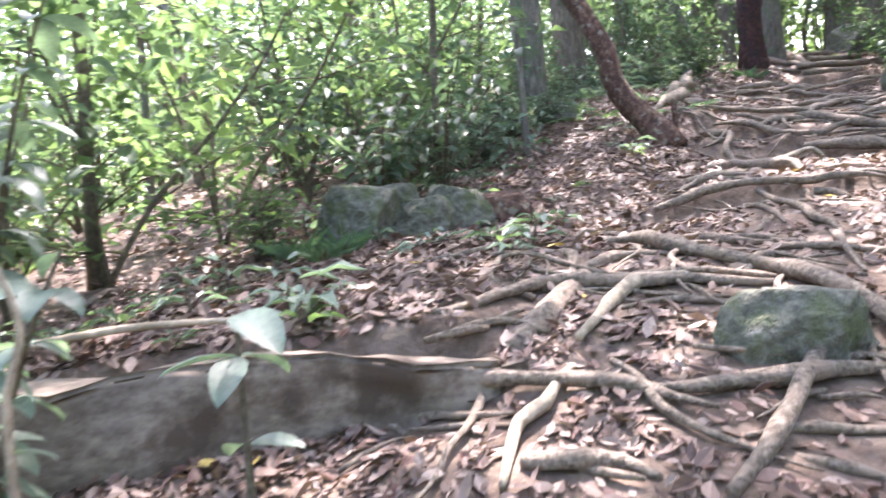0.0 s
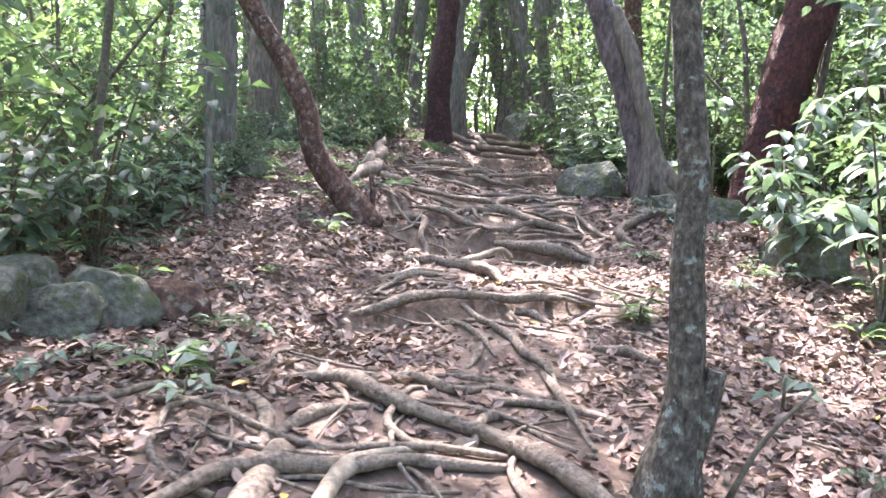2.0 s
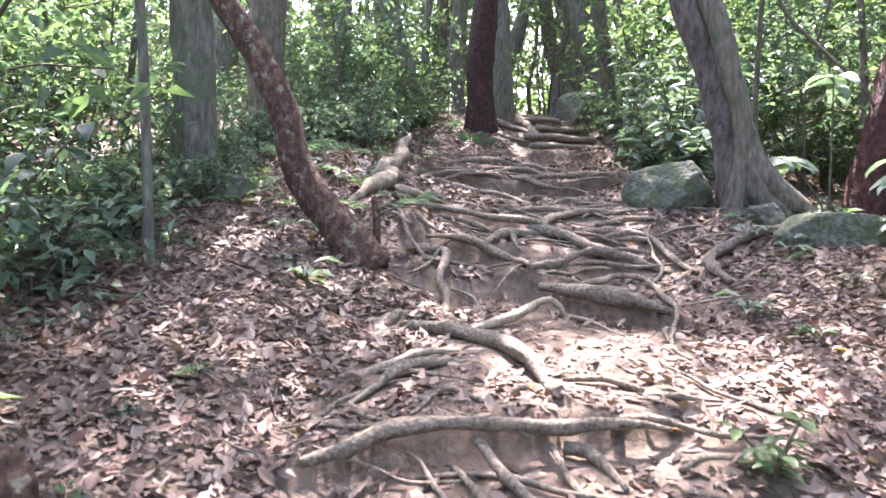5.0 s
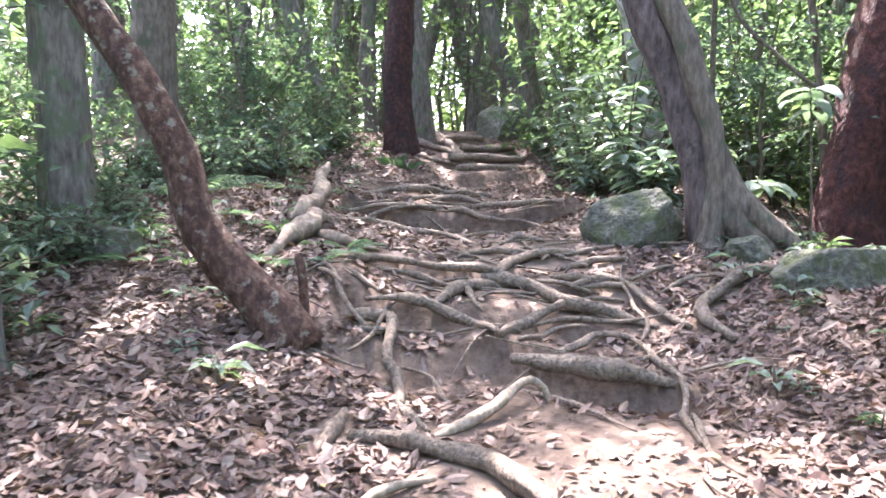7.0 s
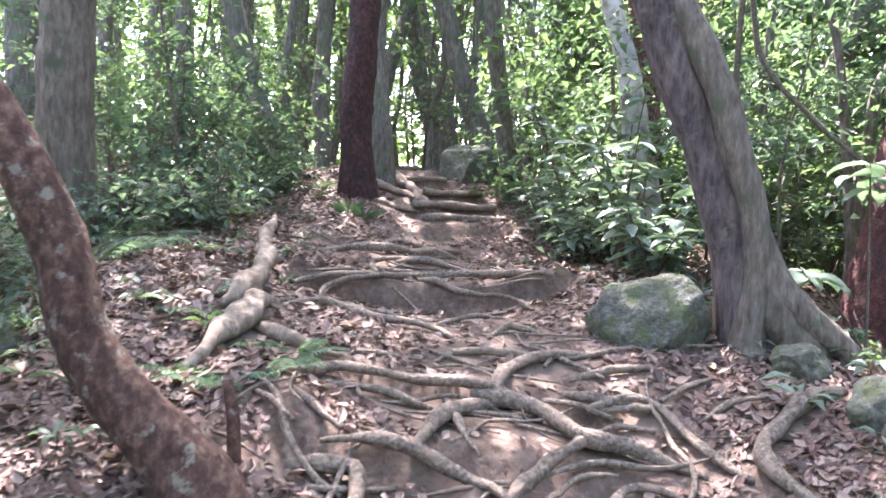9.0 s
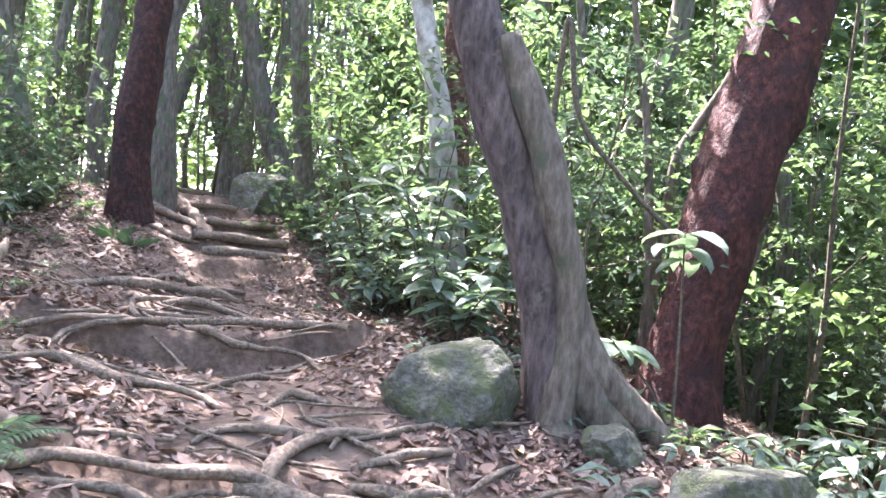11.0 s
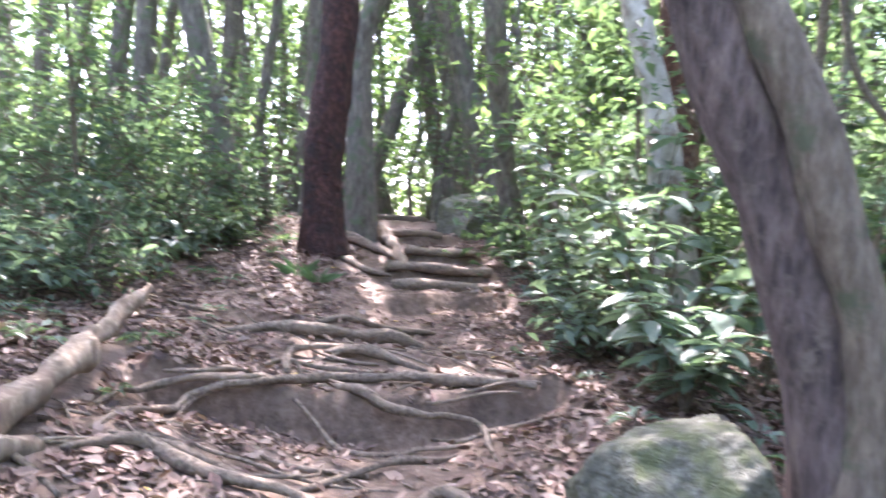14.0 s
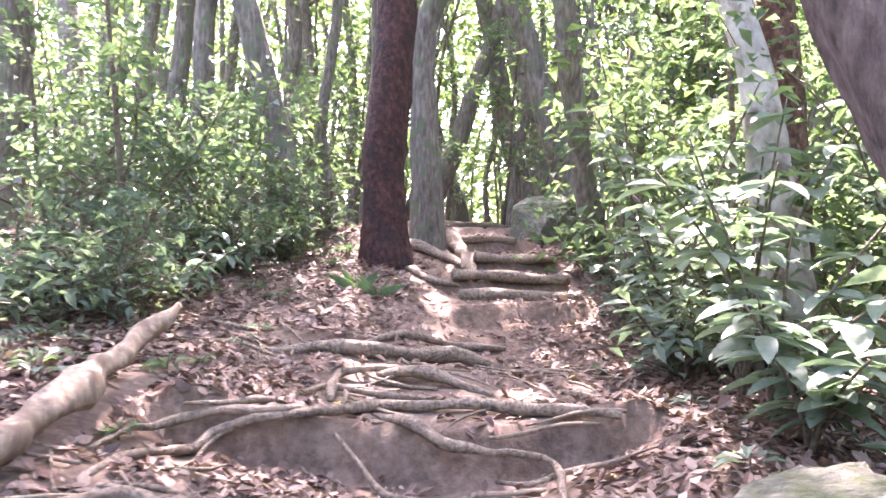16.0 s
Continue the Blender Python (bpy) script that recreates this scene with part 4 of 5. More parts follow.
def left_edge(s):
    return float(np.interp(s, [-6, 0, 4, 6, 9, 11, 13, 16.5, 18.5, 60], [-2.9, -2.9, -2.8, -3.0, -3.0, -2.4, -1.8, -1.0, 0.2, 0.2]))


def right_edge(s):
    return float(np.interp(s, [-6, 0, 5, 7.5, 9, 11, 13, 16.5, 18.5, 60], [3.2, 3.2, 3.3, 3.4, 2.1, 1.9, 1.8, 1.6, 0.3, 0.3]))


def beside(count, seed, s0, s1, out, margin=0.0, gap=0.3, side=0):
    """Spots off the trail between two distances along it, up to out metres past its edge."""
    rng = random.Random(seed)
    spots = []
    tries = 0
    while len(spots) < count and tries < count * 60:
        tries += 1
        s = rng.uniform(s0, s1)
        lft = rng.random() < 0.5 if side == 0 else side < 0
        d = margin + out * rng.random() ** 1.5
        v = left_edge(s) - d if lft else right_edge(s) + d
        x, y = 1 + s * AX + v * AY, 3 + s * AY - v * AX
        if 5.6 < x < 8.1 and 6.0 < y < 8.7:
            continue
        sunny = any(0 < (x - a) * 0.208 + (y - b) * 0.978 < 9 and abs((x - a) * 0.978 - (y - b) * 0.208) < 1.3 for a, b, r in GAPS[:5]) and gap > 0.6
        if sunny:
            continue
        if all((x - a) ** 2 + (y - b) ** 2 > gap * gap for a, b in spots) and not (-1.7 < x < 2.8 and -2.5 < y < 2.4):
            spots.append((x, y))
    return spots


big = [far_tree(11, 13, 0.15, 200, 0.24), far_tree(12, 14, 0.10, 190, 0.24), far_tree(13, 12, 0.18, 210, 0.24), far_tree(14, 11, 0.07, 180, 0.22), far_tree(15, 10, 0.045, 170, 0.20), far_tree(16, 9, 0.03, 160, 0.18)]
NAMED_FAR = [(5.8, 20.6), (5.9, 17.4), (5.3, 16.6), (9.7, 17.0), (11.9, 19.4), (10.0, 20.1), (2.9, 19.5), (-1.5, 12.5), (-2.6, 8.5)]
strew(big, NAMED_FAR + beside(66, 5, -4, 34, 20, 1.6, 1.5) + beside(14, 9, 0, 14, 9, 1.6, 1.4, 1) + beside(34, 6, 17.5, 30, 6, 0.2, 1.0) + beside(44, 61, 15.5, 30, 9, 0.4, 0.7), 8, 0.85, 1.2, 2)
thin = [sapling(31, 3.8, 560, 0.115, LEAF, 0.2, reach=1.1), sapling(32, 5.0, 640, 0.11, LEAF, 0.15, reach=1.2), sapling(33, 2.8, 460, 0.11, DARKLEAF, 0.2, reach=1.0), sapling(34, 6.0, 680, 0.11, LEAF, 0.3, reach=1.3), sapling(35, 3.2, 240, 0.17, LEAF, 0.25, reach=1.1, fine=False), sapling(36, 2.2, 190, 0.16, BIGLEAF, 0.25, reach=0.9, fine=False)]
strew(thin, [(3.4, 14.0), (2.8, 14.7), (8.8, 10.4), (9.6, 9.8), (9.4, 7.6), (8.4, 11.0)] + beside(165, 21, -3, 30, 16, 0.5, 0.66) + beside(60, 27, 0, 15, 8, 0.6, 0.62, 1) + beside(36, 28, 2, 16, 7, 2.0, 0.62, 1), 22)
shrubs = [sapling(41, 1.3, 500, 0.10, DARKLEAF, 0.1, 3, "shrub", "dense dark-green shrub at the edge of the trail", 0.5), sapling(42, 1.0, 460, 0.095, LEAF, 0.1, 3, "shrub", "low bright-green leafy shrub beside the trail", 0.45),
          sapling(43, 1.7, 520, 0.12, LEAF, 0.1, 3, "shrub", "bushy green undergrowth shrub", 0.6)]
strew(shrubs, beside(150, 51, -3, 16, 9, 0.3, 0.55), 52)
low_shrubs = [sapling(44, 0.55, 260, 0.075, LEAF, 0.15, 4, "shrub", "low green undergrowth over leaf litter", 0.35), sapling(45, 0.7, 280, 0.085, DARKLEAF, 0.15, 4, "shrub", "low dark-green undergrowth over leaf litter", 0.4),
              sapling(46, 0.45, 200, 0.10, BIGLEAF, 0.15, 4, "shrub", "low grey-green undergrowth over leaf litter", 0.35)]


def verge(count, seed, s0, s1, v0, v1):
    rng = random.Random(seed)
    for k in range(count):
        s = rng.uniform(s0, s1)
        v = rng.uniform(v0, v1) + 0.13 * max(0.0, s - 9.5)
        yield 1 + s * AX + v * AY, 3 + s * AY - v * AX


strew(low_shrubs, [*verge(34, 53, 8.8, 15.0, -3.0, -1.75), *verge(12, 54, 5.6, 8.8, -3.4, -2.5), *verge(16, 56, 9.6, 14.0, 1.75, 2.4), *verge(9, 57, 0.5, 5.0, -3.0, -2.3)], 55, 0.7, 1.25)

# ---- far woods close the view ----
def far_woods():
    rng = np.random.default_rng(77)
    n = 270000
    a = rng.uniform(0, 2 * math.pi, n)
    d = 20 + 24 * rng.random(n) ** 0.8
    low = rng.random(n) < 0.3
    a, d = np.where(low, rng.uniform(-0.9, 0.9, n), a), np.where(low, rng.uniform(15, 24, n), d)
    x, y = 4 + np.cos(a) * d, 9 + np.sin(a) * d
    h = rng.random(n) ** 1.15 * np.where(across(x, y) > 4, 22, 17)
    z = ground_z(x, y) + h
    way = np.stack([rng.normal(size=n), rng.normal(size=n), rng.normal(-0.2, 0.4, n)], 1)
    nrm = np.stack([rng.normal(0, 0.8, n), rng.normal(0, 0.8, n), np.ones(n)], 1)
    L = rng.uniform(0.24, 0.58, n)
    v, f = leaves(np.stack([x, y, z], 1), way, nrm, L, L * 0.6, 0.2, 0.2, slim=True)
    ob = mesh_object("far_woods", v.tolist(), f.tolist(), CANOPY, False)
    tagged(ob, "dense green foliage of distant woods", "foliage", kind="stuff")


far_woods()


# ---- leaf roof added out of view to shade the trail, with gaps that let the sun down ----
def canopy():
    rng = np.random.default_rng(55)
    n = 60000
    x, y = rng.uniform(-7, 15, n), rng.uniform(-4, 26, n)
    h = rng.uniform(7.0, 11.5, n)
    z = ground_z(x, y) + h
    fx, fy = x - SUN_WAY.x / SUN_WAY.z * h, y - SUN_WAY.y / SUN_WAY.z * h
    tuft = bumps(x, y, 1.3, 21) + 0.6 * bumps(x, y, 0.5, 22)
    fs, fv = along(fx, fy), across(fx, fy)
    # keep only leaves whose shadow lands on the trail strip
    keep = (tuft > -0.95) & (fv > np.interp(fs, [0, 7, 10, 13], [-2.9, -2.8, -2.0, -1.0]) + 0.4 * tuft) & (fv < np.interp(fs, [0, 6, 9, 13], [2.6, 2.5, 1.6, 1.4]) + 0.4 * tuft) & (fs < 11.8)
    for ax, ay, r in GAPS:
        keep &= np.hypot(fx - ax, fy - ay) > r * (1 + 0.35 * bumps(x, y, 0.4, 7))
    x, y, z = x[keep], y[keep], z[keep]
    n = len(x)
    a = rng.uniform(0, 2 * math.pi, n)
    way = np.stack([np.cos(a), np.sin(a), rng.normal(-0.1, 0.3, n)], 1)
    nrm = np.stack([rng.normal(0, 0.4, n), rng.normal(0, 0.4, n), np.ones(n)], 1)
    L = rng.uniform(0.14, 0.34, n)
    v, f = leaves(np.stack([x, y, z], 1), way, nrm, L, L * 0.5, 0.2, 0.2, slim=True)
    ob = mesh_object("canopy", v.tolist(), f.tolist(), CANOPY, False)
    tagged(ob, "added leaf roof out of view, shading the trail, with gaps for sun patches", "foliage", kind="stuff")


canopy()


# ---- leaf litter ----
def litter():
    rng = np.random.default_rng(99)
    n = 310000
    s, v = rng.uniform(-3.5, 17, n), np.where(rng.random(n) < 0.75, rng.uniform(-3.2, 3.0, n), rng.uniform(-6, 6, n))
    x, y = 1 + s * AX + v * AY, 3 + s * AY - v * AX
    s, v = along(x, y), across(x, y)
    tread = np.exp(-((v - 0.45) / 0.75) ** 2) * (0.75 + 0.25 * smooth(1.0, 2.0, s))
    e = 0.05
    slope = np.hypot(ground_z(x + e, y) - ground_z(x - e, y), ground_z(x, y + e) - ground_z(x, y - e)) / (2 * e)
    far = np.clip((np.hypot(x - 3, y - 6) - 5) / 8, 0, 0.7)
    keep = (rng.random(n) > 0.78 * tread + 0.12 * bumps(x, y, 0.8, 9)) & (slope < 0.75 + 1.5 * rng.random(n) ** 3) & (rng.random(n) > far) & (v > -7) & (v < 7)
    worn = np.exp(-((x - 3.3) / 0.5) ** 2 - ((y - 6.35) / 0.5) ** 2)  # bare trodden hollow between the roots
    keep &= rng.random(n) > 0.95 * worn
    x, y = x[keep], y[keep]
    tree_of = kdtree.KDTree(len(ROOT_LINES))
    for i, r in enumerate(ROOT_LINES):
        tree_of.insert((r[0], r[1], 0), i)
    tree_of.balance()
    clear = []
    for a, b in zip(x.tolist(), y.tolist()):
        _, i, dist = tree_of.find((a, b, 0))
        clear.append(dist > ROOT_LINES[i][3] * 1.1 + 0.035)
    x, y = x[clear], y[clear]
    n = len(x)
    e = 0.04
    nx, ny = -(ground_z(x + e, y) - ground_z(x - e, y)) / (2 * e), -(ground_z(x, y + e) - ground_z(x, y - e)) / (2 * e)
    a = rng.uniform(0, 2 * math.pi, n)
    nrm = np.stack([nx + rng.normal(0, 0.33, n), ny + rng.normal(0, 0.33, n), np.ones(n)], 1)
    nrm /= np.linalg.norm(nrm, axis=1)[:, None]
    way = np.stack([np.cos(a), np.sin(a), -(nrm[:, 0] * np.cos(a) + nrm[:, 1] * np.sin(a)) / nrm[:, 2]], 1)
    L = rng.uniform(0.030, 0.080, n) * rng.choice([0.65, 0.9, 1.3], n)
    base = np.stack([x, y, ground_z(x, y) + rng.uniform(0.003, 0.022, n)], 1)
    vv, f = leaves(base, way, nrm, L, L * rng.uniform(0.36, 0.6, n), 0.0, 0.0)
    curl = rng.uniform(-0.4, 0.75, n)
    lift = np.zeros((n, 7, 3))
    for k, w in ((1, 0.7), (2, 1.0), (4, 1.0), (5, 0.7), (3, 0.55)):
        lift[:, k] = nrm * (L * curl * w * 0.35 * rng.uniform(0.5, 1.3, n))[:, None]
    vv = vv + lift.reshape(-1, 3)
    ob = mesh_object("leaf_litter", vv.tolist(), f.tolist(), LITTER, False)
    tagged(ob, "dry curled red-brown fallen leaves covering the soil", "leaf litter", kind="stuff")


litter()


# ---- broad-leaved plants with a place of their own ----
def whorled(name, place, stems, leaf, label, category, mat, per=7, seed=0, hang=0.2, low=0.35, wide=1.0):
    """A plant of arching stems that carry long leaves all round their upper half. stems: (way x, way y, height, reach)."""
    rng = np.random.default_rng(seed)
    t = thing(name, (place[0], place[1], gz(*place)), label, category)
    for wx, wy, h, reach in stems:
        q = np.linspace(0, 1, 7)
        line = np.stack([wx * reach * q ** 1.5, wy * reach * q ** 1.5, h * q * (1.15 - 0.15 * q) - 0.03, 0.013 * (1 - 0.6 * q)], 1)
        st = part("stem", tube(spline(line, 0.08), 6, 0.05, seed), STEM, t)
        base, way = [], []
        for i in range(per * 3):
            f = low + (1 - low) * round(i / (per * 3 - 1) * per * 0.75) / (per * 0.75)
            f = min(f, 1.0)
            p = np.array([np.interp(f, q, line[:, k]) for k in range(3)])
            a = i * 2.4 + rng.uniform(-0.4, 0.4)
            base.append(p)
            way.append((math.cos(a), math.sin(a), rng.uniform(-0.28, 0.22)))
        n = len(base)
        L = leaf * rng.uniform(0.6, 1.1, n)
        nrm = np.stack([rng.normal(0, 0.2, n), rng.normal(0, 0.2, n), np.ones(n)], 1)
        lv = part("leaves", broad_leaves(np.array(base), np.array(way), nrm, L, L * wide * rng.uniform(0.36, 0.48, n), 0.18, hang), mat, st)
        lv["kind"] = "stuff"
    return t


def round_about(count, height, reach, seed, x=0.0, y=0.0):
    rng = random.Random(seed)
    out = []
    for i in range(count):
        a = i * 6.283 / count + rng.uniform(-0.4, 0.4)
        out.append((math.cos(a) + x, math.sin(a) + y, height * rng.uniform(0.5, 1.05), reach * rng.uniform(0.5, 1.1)))
    return out


whorled("broadleaf_shrub", (6.35, 9.95), round_about(7, 1.3, 0.8, 1), 0.28, "dense grey-green broad-leaved shrub beside the trail", "shrub", BIGLEAF, 6, 1)
whorled("broadleaf_shrub", (6.75, 10.6), round_about(6, 1.8, 0.8, 2), 0.27, "tall grey-green broad-leaved shrub in the undergrowth", "shrub", BIGLEAF, 6, 2)
whorled("broadleaf_shrub", (6.05, 9.45), round_about(6, 0.6, 0.4, 3), 0.24, "low broad-leaved shrub over leaf litter", "shrub", BIGLEAF, 6, 3)
whorled("broadleaf_shrub", (7.0, 11.6), round_about(7, 2.0, 0.7, 4), 0.25, "leafy grey-green shrub below a pale trunk", "shrub", BIGLEAF, 8, 4)
whorled("broadleaf_sapling", (6.36, 7.88), [(-0.2, 0.1, 1.30, 0.25), (-0.6, 0.8, 0.60, 0.40)], 0.29, "sapling with large drooping waxy leaves before a red trunk", "sapling", BIGLEAF, 3, 5, 0.5, 0.85, 1.25)
whorled("broadleaf_sapling", (4.50, 4.25), round_about(4, 1.75, 0.5, 6), 0.25, "sunlit sapling with large pale waxy leaves", "sapling", BIGLEAF, 6, 6, 0.5)
whorled("broadleaf_sapling", (4.80, 5.20), round_about(4, 1.15, 0.5, 7), 0.24, "sunlit broad-leaved sapling beside boulders", "sapling", BIGLEAF, 5, 7, 0.5)
whorled("broadleaf_sapling", (5.35, 5.9), round_about(5, 1.3, 0.5, 8), 0.24, "broad-leaved sapling with waxy leaves", "sapling", BIGLEAF, 7, 8, 0.5)
whorled("broadleaf_sapling", (5.6, 4.7), round_about(6, 2.1, 0.7, 9), 0.26, "tall broad-leaved sapling off the trail", "sapling", BIGLEAF, 8, 9, 0.5)
whorled("broadleaf_sapling", (6.15, 6.65), round_about(5, 0.5, 0.4, 10), 0.18, "low broad-leaved sapling beside a mossy stone", "sapling", BIGLEAF, 6, 10, 0.5)
whorled("broadleaf_sapling", (6.75, 7.25), round_about(6, 0.35, 0.4, 11), 0.16, "low broad-leaved sapling below a red trunk", "sapling", BIGLEAF, 6, 11, 0.4)
whorled("seedling", (-0.60, 2.12), [(0.05, 0.0, 0.60, 0.1)], 0.27, "seedling with a few long pale green leaves", "plant", BIGLEAF, 2, 12, 0.25)
whorled("broadleaf_sapling", (-1.30, 2.05), round_about(4, 1.0, 0.35, 13), 0.20, "leafy sapling beside the grey slab", "sapling", BIGLEAF, 5, 13, 0.4)
whorled("broadleaf_sapling", (-1.75, 2.9), round_about(6, 1.7, 0.6, 14), 0.22, "tall leafy sapling over the slope", "sapling", BIGLEAF, 7, 14, 0.4)
whorled("broadleaf_sapling", (-2.3, 4.0), round_about(6, 1.9, 0.7, 15), 0.22, "tall leafy sapling over the slope", "sapling", LEAF, 7, 15, 0.4)
whorled("broadleaf_shrub", (-0.45, 5.75), round_about(7, 1.0, 0.5, 16), 0.17, "dark green feathery shrub behind mossy boulders", "shrub", DARKLEAF, 8, 16, 0.4)
whorled("broadleaf_shrub", (0.0, 6.3), round_about(7, 1.25, 0.6, 17), 0.17, "dark green leafy shrub behind mossy boulders", "shrub", DARKLEAF, 8, 17, 0.4)
whorled("broadleaf_shrub", (-1.1, 6.4), round_about(7, 1.5, 0.6, 18), 0.17, "dark green leafy shrub", "shrub", DARKLEAF, 8, 18, 0.4)
whorled("broadleaf_shrub", (7.25, 12.35), round_about(6, 0.9, 0.6, 34), 0.22, "grey-green broad-leaved shrub beside log steps", "shrub", BIGLEAF, 5, 34)
whorled("broadleaf_shrub", (7.95, 13.35), round_about(6, 0.8, 0.5, 35), 0.20, "grey-green broad-leaved shrub beside log steps", "shrub", BIGLEAF, 5, 35)
whorled("broadleaf_shrub", (6.75, 11.25), round_about(6, 0.7, 0.5, 36), 0.22, "low grey-green shrub over leaf litter", "shrub", BIGLEAF, 5, 36)
whorled("broadleaf_shrub", (4.25, 14.3), round_about(6, 0.6, 0.5, 31), 0.2, "low grey-green shrub over leaf litter", "shrub", BIGLEAF, 5, 31, 0.4)
whorled("broadleaf_shrub", (4.75, 15.1), round_about(6, 0.7, 0.5, 32), 0.2, "low grey-green shrub behind a red trunk", "shrub", BIGLEAF, 5, 32, 0.4)
whorled("broadleaf_shrub", (3.75, 13.3), round_about(6, 0.5, 0.45, 33), 0.18, "low grey-green shrub over leaf litter", "shrub", BIGLEAF, 5, 33, 0.4)
whorled("seedling", (3.05, 4.75), round_about(3, 0.28, 0.15, 19), 0.13, "bright green seedling on the leafy trail", "plant", LEAF, 3, 19)


# ---- slab and pole below the first roots ----
def slab():
    bm = bmesh.new()
    bmesh.ops.create_cube(bm, size=1.0)
    bmesh.ops.subdivide_edges(bm, edges=bm.edges[:], cuts=22, use_grid_fill=True)
    bmesh.ops.bevel(bm, geom=[e for e in bm.edges if e.calc_face_angle(0) > 1], offset=0.06, segments=2, affect="EDGES")
    for v in bm.verts:
        v.co = Vector((v.co.x * 2.2, v.co.y * 0.15, v.co.z * 0.40))
        n = noise.noise(v.co * 1.7) * 0.045 + noise.noise(v.co * 5) * 0.03 + noise.noise(v.co * 14) * 0.008
        v.co.y += 1.5 * n + 0.06 * math.sin(v.co.x * 1.6)
        v.co.z += 1.1 * n - (0.12 if v.co.x > 0 else 0.05) * v.co.x * v.co.x
    out = [v.co.copy() for v in bm.verts], [[v.index for v in f.verts] for f in bm.faces]
    bm.free()
    return out


v, f = slab()
ob = mesh_object("slab", v, f, SLAB)
ob.matrix_basis = pose(-0.85, 2.53, 0.715, -10, -3, 4)
tagged(ob, "weathered grey slab edging the bank below leaf litter", "slab")
pole = mesh_object("log", *tube(spline([(0.20, 2.80, 0.80, 0.060), (0.36, 3.05, 0.88, 0.060), (0.54, 3.38, 0.94, 0.056), (0.60, 3.50, 0.95, 0.050)], 0.06), 14, 0.06, 4), ROOT)
tagged(pole, "short smooth tan log under crossing roots", "log")


# ---- hanging branch, dead sticks, twigs ----
def stick(rows, mat, name, label, category="branch"):
    b = np.array(rows[0][:3])
    r = spline(rows, 0.06)
    r[:, :3] -= b
    ob = mesh_object(name, *tube(r, 7, 0.08, len(rows)), mat)
    ob.matrix_basis = Matrix.Translation(tuple(b))
    return tagged(ob, label, category)


stick([(6.9, 9.4, 2.0, 0.03), (6.75, 9.35, 3.2, 0.028), (6.63, 9.21, 4.72, 0.024), (6.72, 9.13, 4.15, 0.022), (6.82, 9.04, 3.88, 0.022), (7.00, 8.88, 3.64, 0.02), (7.15, 8.74, 3.44, 0.02), (7.32, 8.59, 3.25, 0.018), (7.45, 8.5, 3.0, 0.015)], STEM, "vine", "dark curving woody vine between two trunks", "vine")
stick([(-0.91, 1.54, 0.42, 0.012), (-0.93, 1.56, 0.9, 0.010), (-0.92, 1.56, 1.10, 0.009), (-0.88, 1.57, 1.23, 0.008), (-0.94, 1.59, 1.40, 0.006)], PALE, "dry_stem", "thin pale dry stem standing in leaf litter", "stem")
stick([(-1.5, 2.65, 0.98, 0.016), (-1.1, 2.62, 1.03, 0.014), (-0.7, 2.64, 1.03, 0.010)], PALE, "fallen_stick", "thin pale stick lying on the slab")
stick([(1.98, 2.85, 0.90, 0.012), (2.06, 2.80, 1.12, 0.009), (2.20, 2.74, 1.30, 0.006)], STEM, "broken_twig", "dark broken twig leaning by a grey tree", "twig")
stick([(2.42, 8.15, 1.6, 0.03), (2.42, 8.17, 1.85, 0.028), (2.40, 8.2, 2.02, 0.024)], RUSSET, "stump", "short dark broken stump beside a leaning tree", "stump")


def fallen_sticks(count):
    rng = random.Random(31)
    for k in range(count):
        s, side = rng.uniform(-0.5, 13), rng.choice([-1, 1])
        v = rng.uniform(-2.6, -0.6) if side < 0 else rng.uniform(1.2, 2.6)
        x, y, a = 1 + s * AX + v * AY, 3 + s * AY - v * AX, rng.uniform(0, 6.28)
        L = rng.uniform(0.2, 0.6)
        rows = []
        for i in range(4):
            q = i / 3 * L
            px, py = x + math.cos(a) * q + rng.gauss(0, 0.012), y + math.sin(a) * q + rng.gauss(0, 0.012)
            rows.append((px, py, gz(px, py) + 0.022, 0.007 * (1 - 0.2 * i)))
        stick(rows, rng.choice([STEM, ROOT, PALE]), "fallen_stick", "thin fallen twig on dry leaf litter", "stick")["group"] = "fallen sticks"


fallen_sticks(45)


# ---- low plants in the litter ----
def inside(count, seed, s0, s1, left, right):
    rng = random.Random(seed)
    out = []
    for i in range(count):
        s = rng.uniform(s0, s1)
        v = rng.uniform(*left) if rng.random() < 0.62 else rng.uniform(*right)
        out.append((1 + s * AX + v * AY, 3 + s * AY - v * AX))
    return out


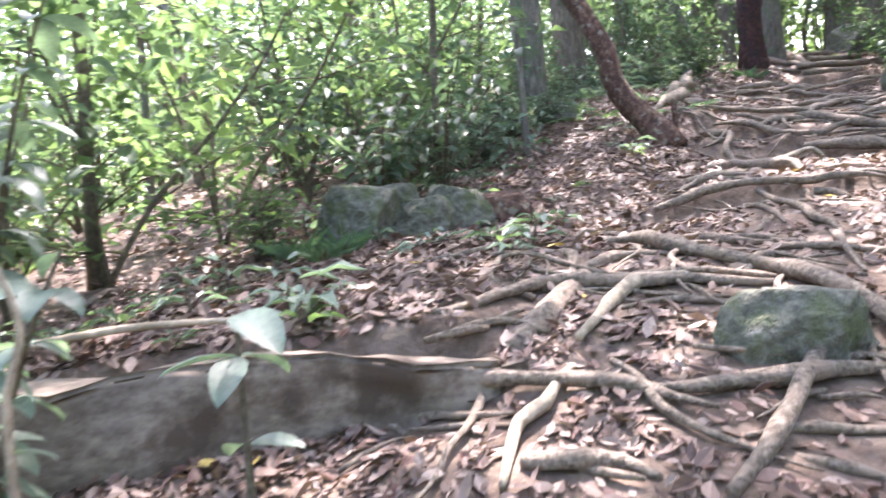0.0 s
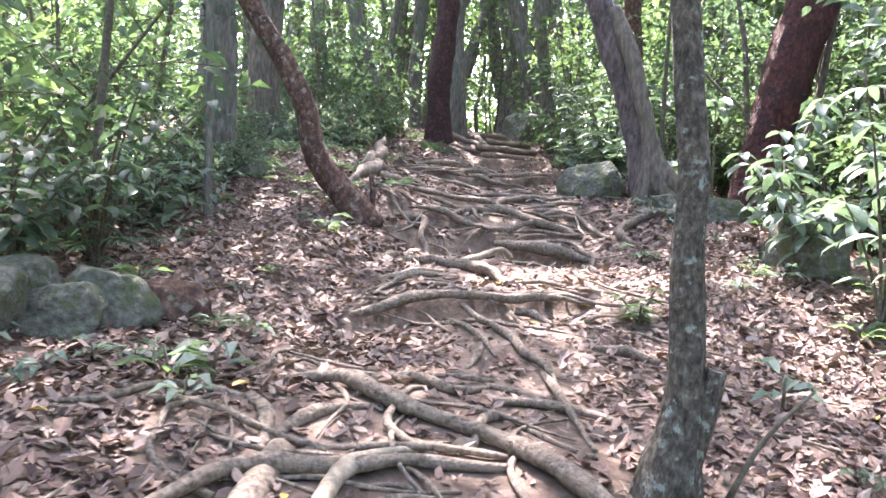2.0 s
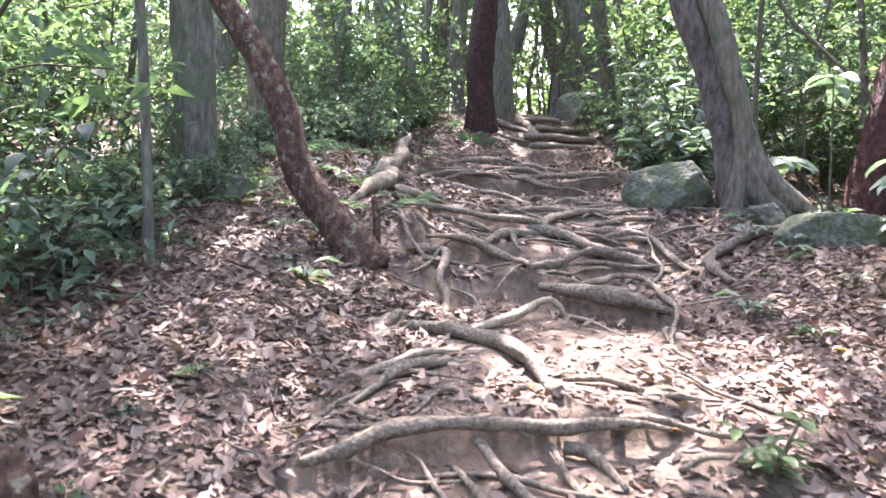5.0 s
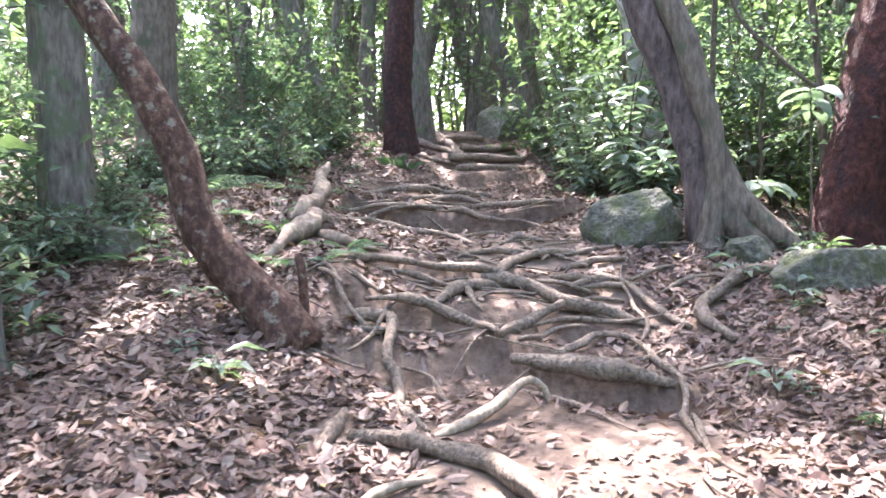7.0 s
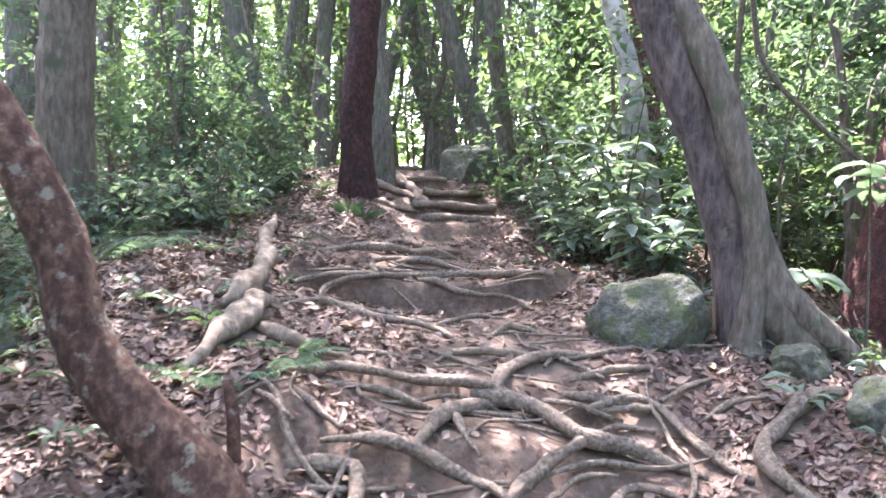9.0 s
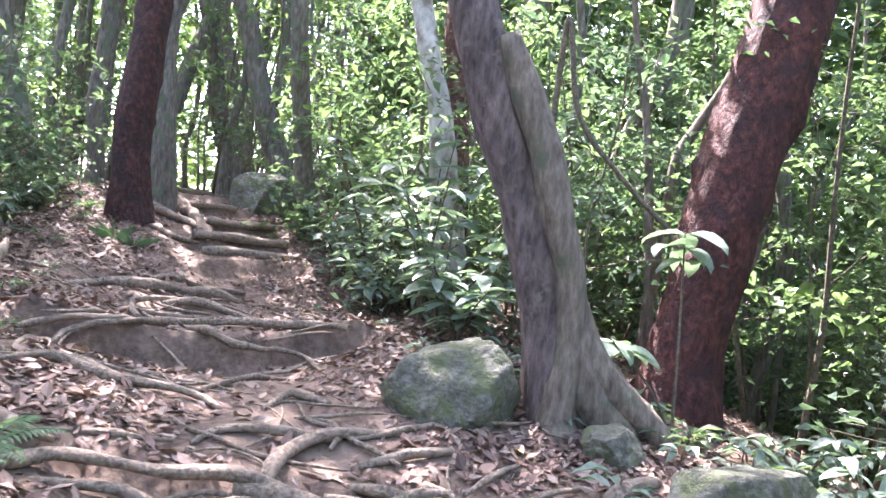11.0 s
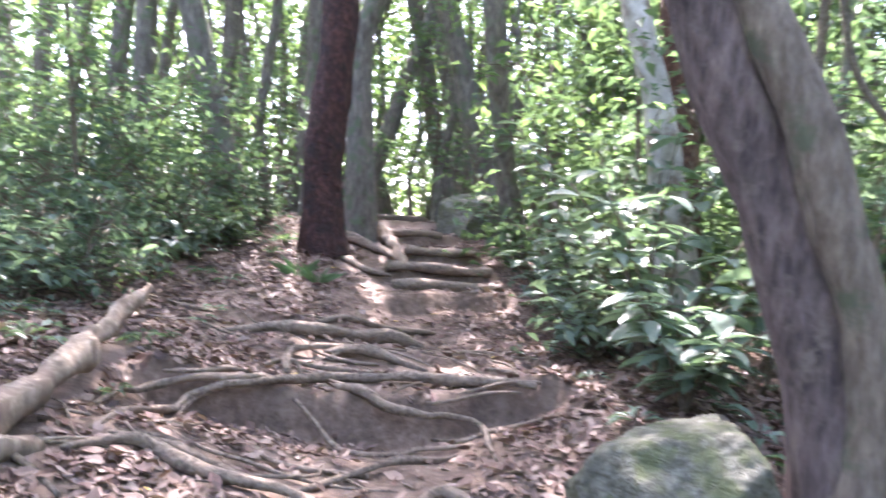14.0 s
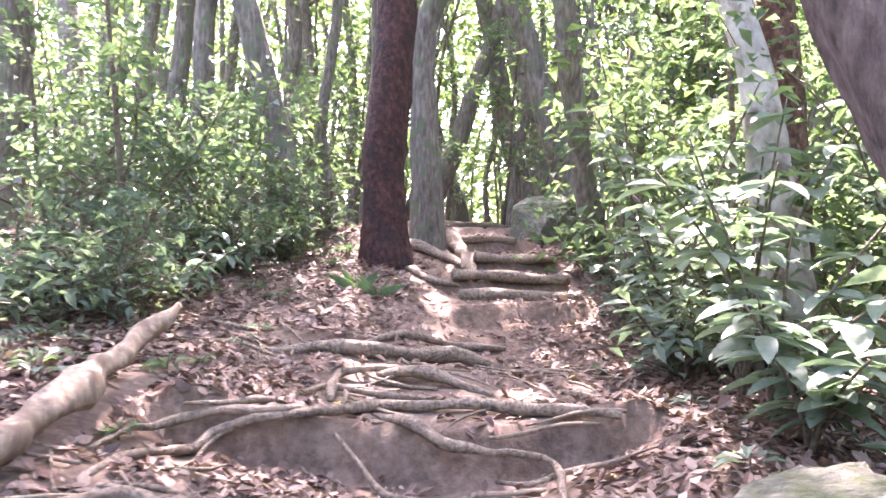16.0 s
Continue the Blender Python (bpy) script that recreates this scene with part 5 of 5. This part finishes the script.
herbs = [herb(61, 7, 0.10, DARKLEAF, "small dark green seedling in leaf litter"), herb(62, 9, 0.13, LEAF, "small green seedling in leaf litter"), herb(63, 6, 0.11, BIGLEAF, "low broad-leaved seedling in leaf litter")]
strew(herbs, inside(190, 64, -1.0, 13.5, (-2.9, -0.9), (1.5, 3.0)) + [(5.95 + 0.22 * (i % 6) + 0.05 * (i % 4), 6.75 + 0.17 * (i // 3)) for i in range(30)], 65, 0.6, 1.5, 8)
ferns = [fern(71, 6, 0.30), fern(72, 5, 0.24)]
strew(ferns, [(2.9, 8.8), (2.65, 9.05), (2.50, 8.62), (2.72, 8.62), (2.36, 8.70), (2.8, 12.9), (1.2, 9.4), (1.55, 9.2), (0.9, 9.2), (1.75, 9.9), (0.6, 8.6), (0.75, 7.4), (2.67, 13.3), (3.1, 13.0), (2.45, 12.7)], 74, 0.7, 1.2, 8)
palms = [fern(75, 11, 1.05, "large dark green feathery fern in the undergrowth", DARKLEAF), fern(76, 9, 0.8, "dark green feathery fern beside the trail", DARKLEAF)]
strew(palms, [(0.55, 9.5), (0.15, 9.0), (-0.25, 8.0), (-0.2, 6.6), (0.3, 10.3), (2.6, 11.6), (2.2, 11.0)], 77, 0.85, 1.15, 8)
tufts = [grass_tuft(81, 30, 0.24), grass_tuft(82, 22, 0.17)]
strew(tufts, [(5.27, 13.69), (5.4, 13.5), (-0.85, 4.45), (-0.7, 4.35), (-1.0, 4.6), (-0.6, 4.5)], 84, 0.8, 1.3, 5)


# ---- yellow leaves ----
def yellow_leaf(x, y, size, seed):
    rng = np.random.default_rng(seed)
    v, f = leaves(np.zeros((1, 3)), np.array([[1.0, 0, 0.1]]), np.array([[0.1, 0.15, 1.0]]), np.array([size]), np.array([size * 0.5]), 0.15, 0.12)
    ob = mesh_object("yellow_leaf", v.tolist(), f.tolist(), YELLOW, False)
    ob.matrix_basis = Matrix.Translation((x, y, gz(x, y) + 0.025)) @ pose(0, 0, 0, 0, 0, float(rng.uniform(0, 360)))
    tagged(ob, "fallen yellow leaf on the brown litter", "leaf", "yellow leaves")


yellow_leaf(-0.76, 2.37, 0.10, 1)
yellow_leaf(-0.65, 2.33, 0.09, 2)
yellow_leaf(0.51, 4.02, 0.11, 3)
yellow_leaf(2.9, 5.2, 0.08, 4)
yellow_leaf(5.3, 9.8, 0.08, 5)
spot = random.Random(91)
for i in range(26):
    s, v = spot.uniform(-0.8, 12), spot.uniform(-2.2, 2.2)
    yellow_leaf(1 + s * AX + v * AY, 3 + s * AY - v * AX, spot.uniform(0.05, 0.09), 10 + i)
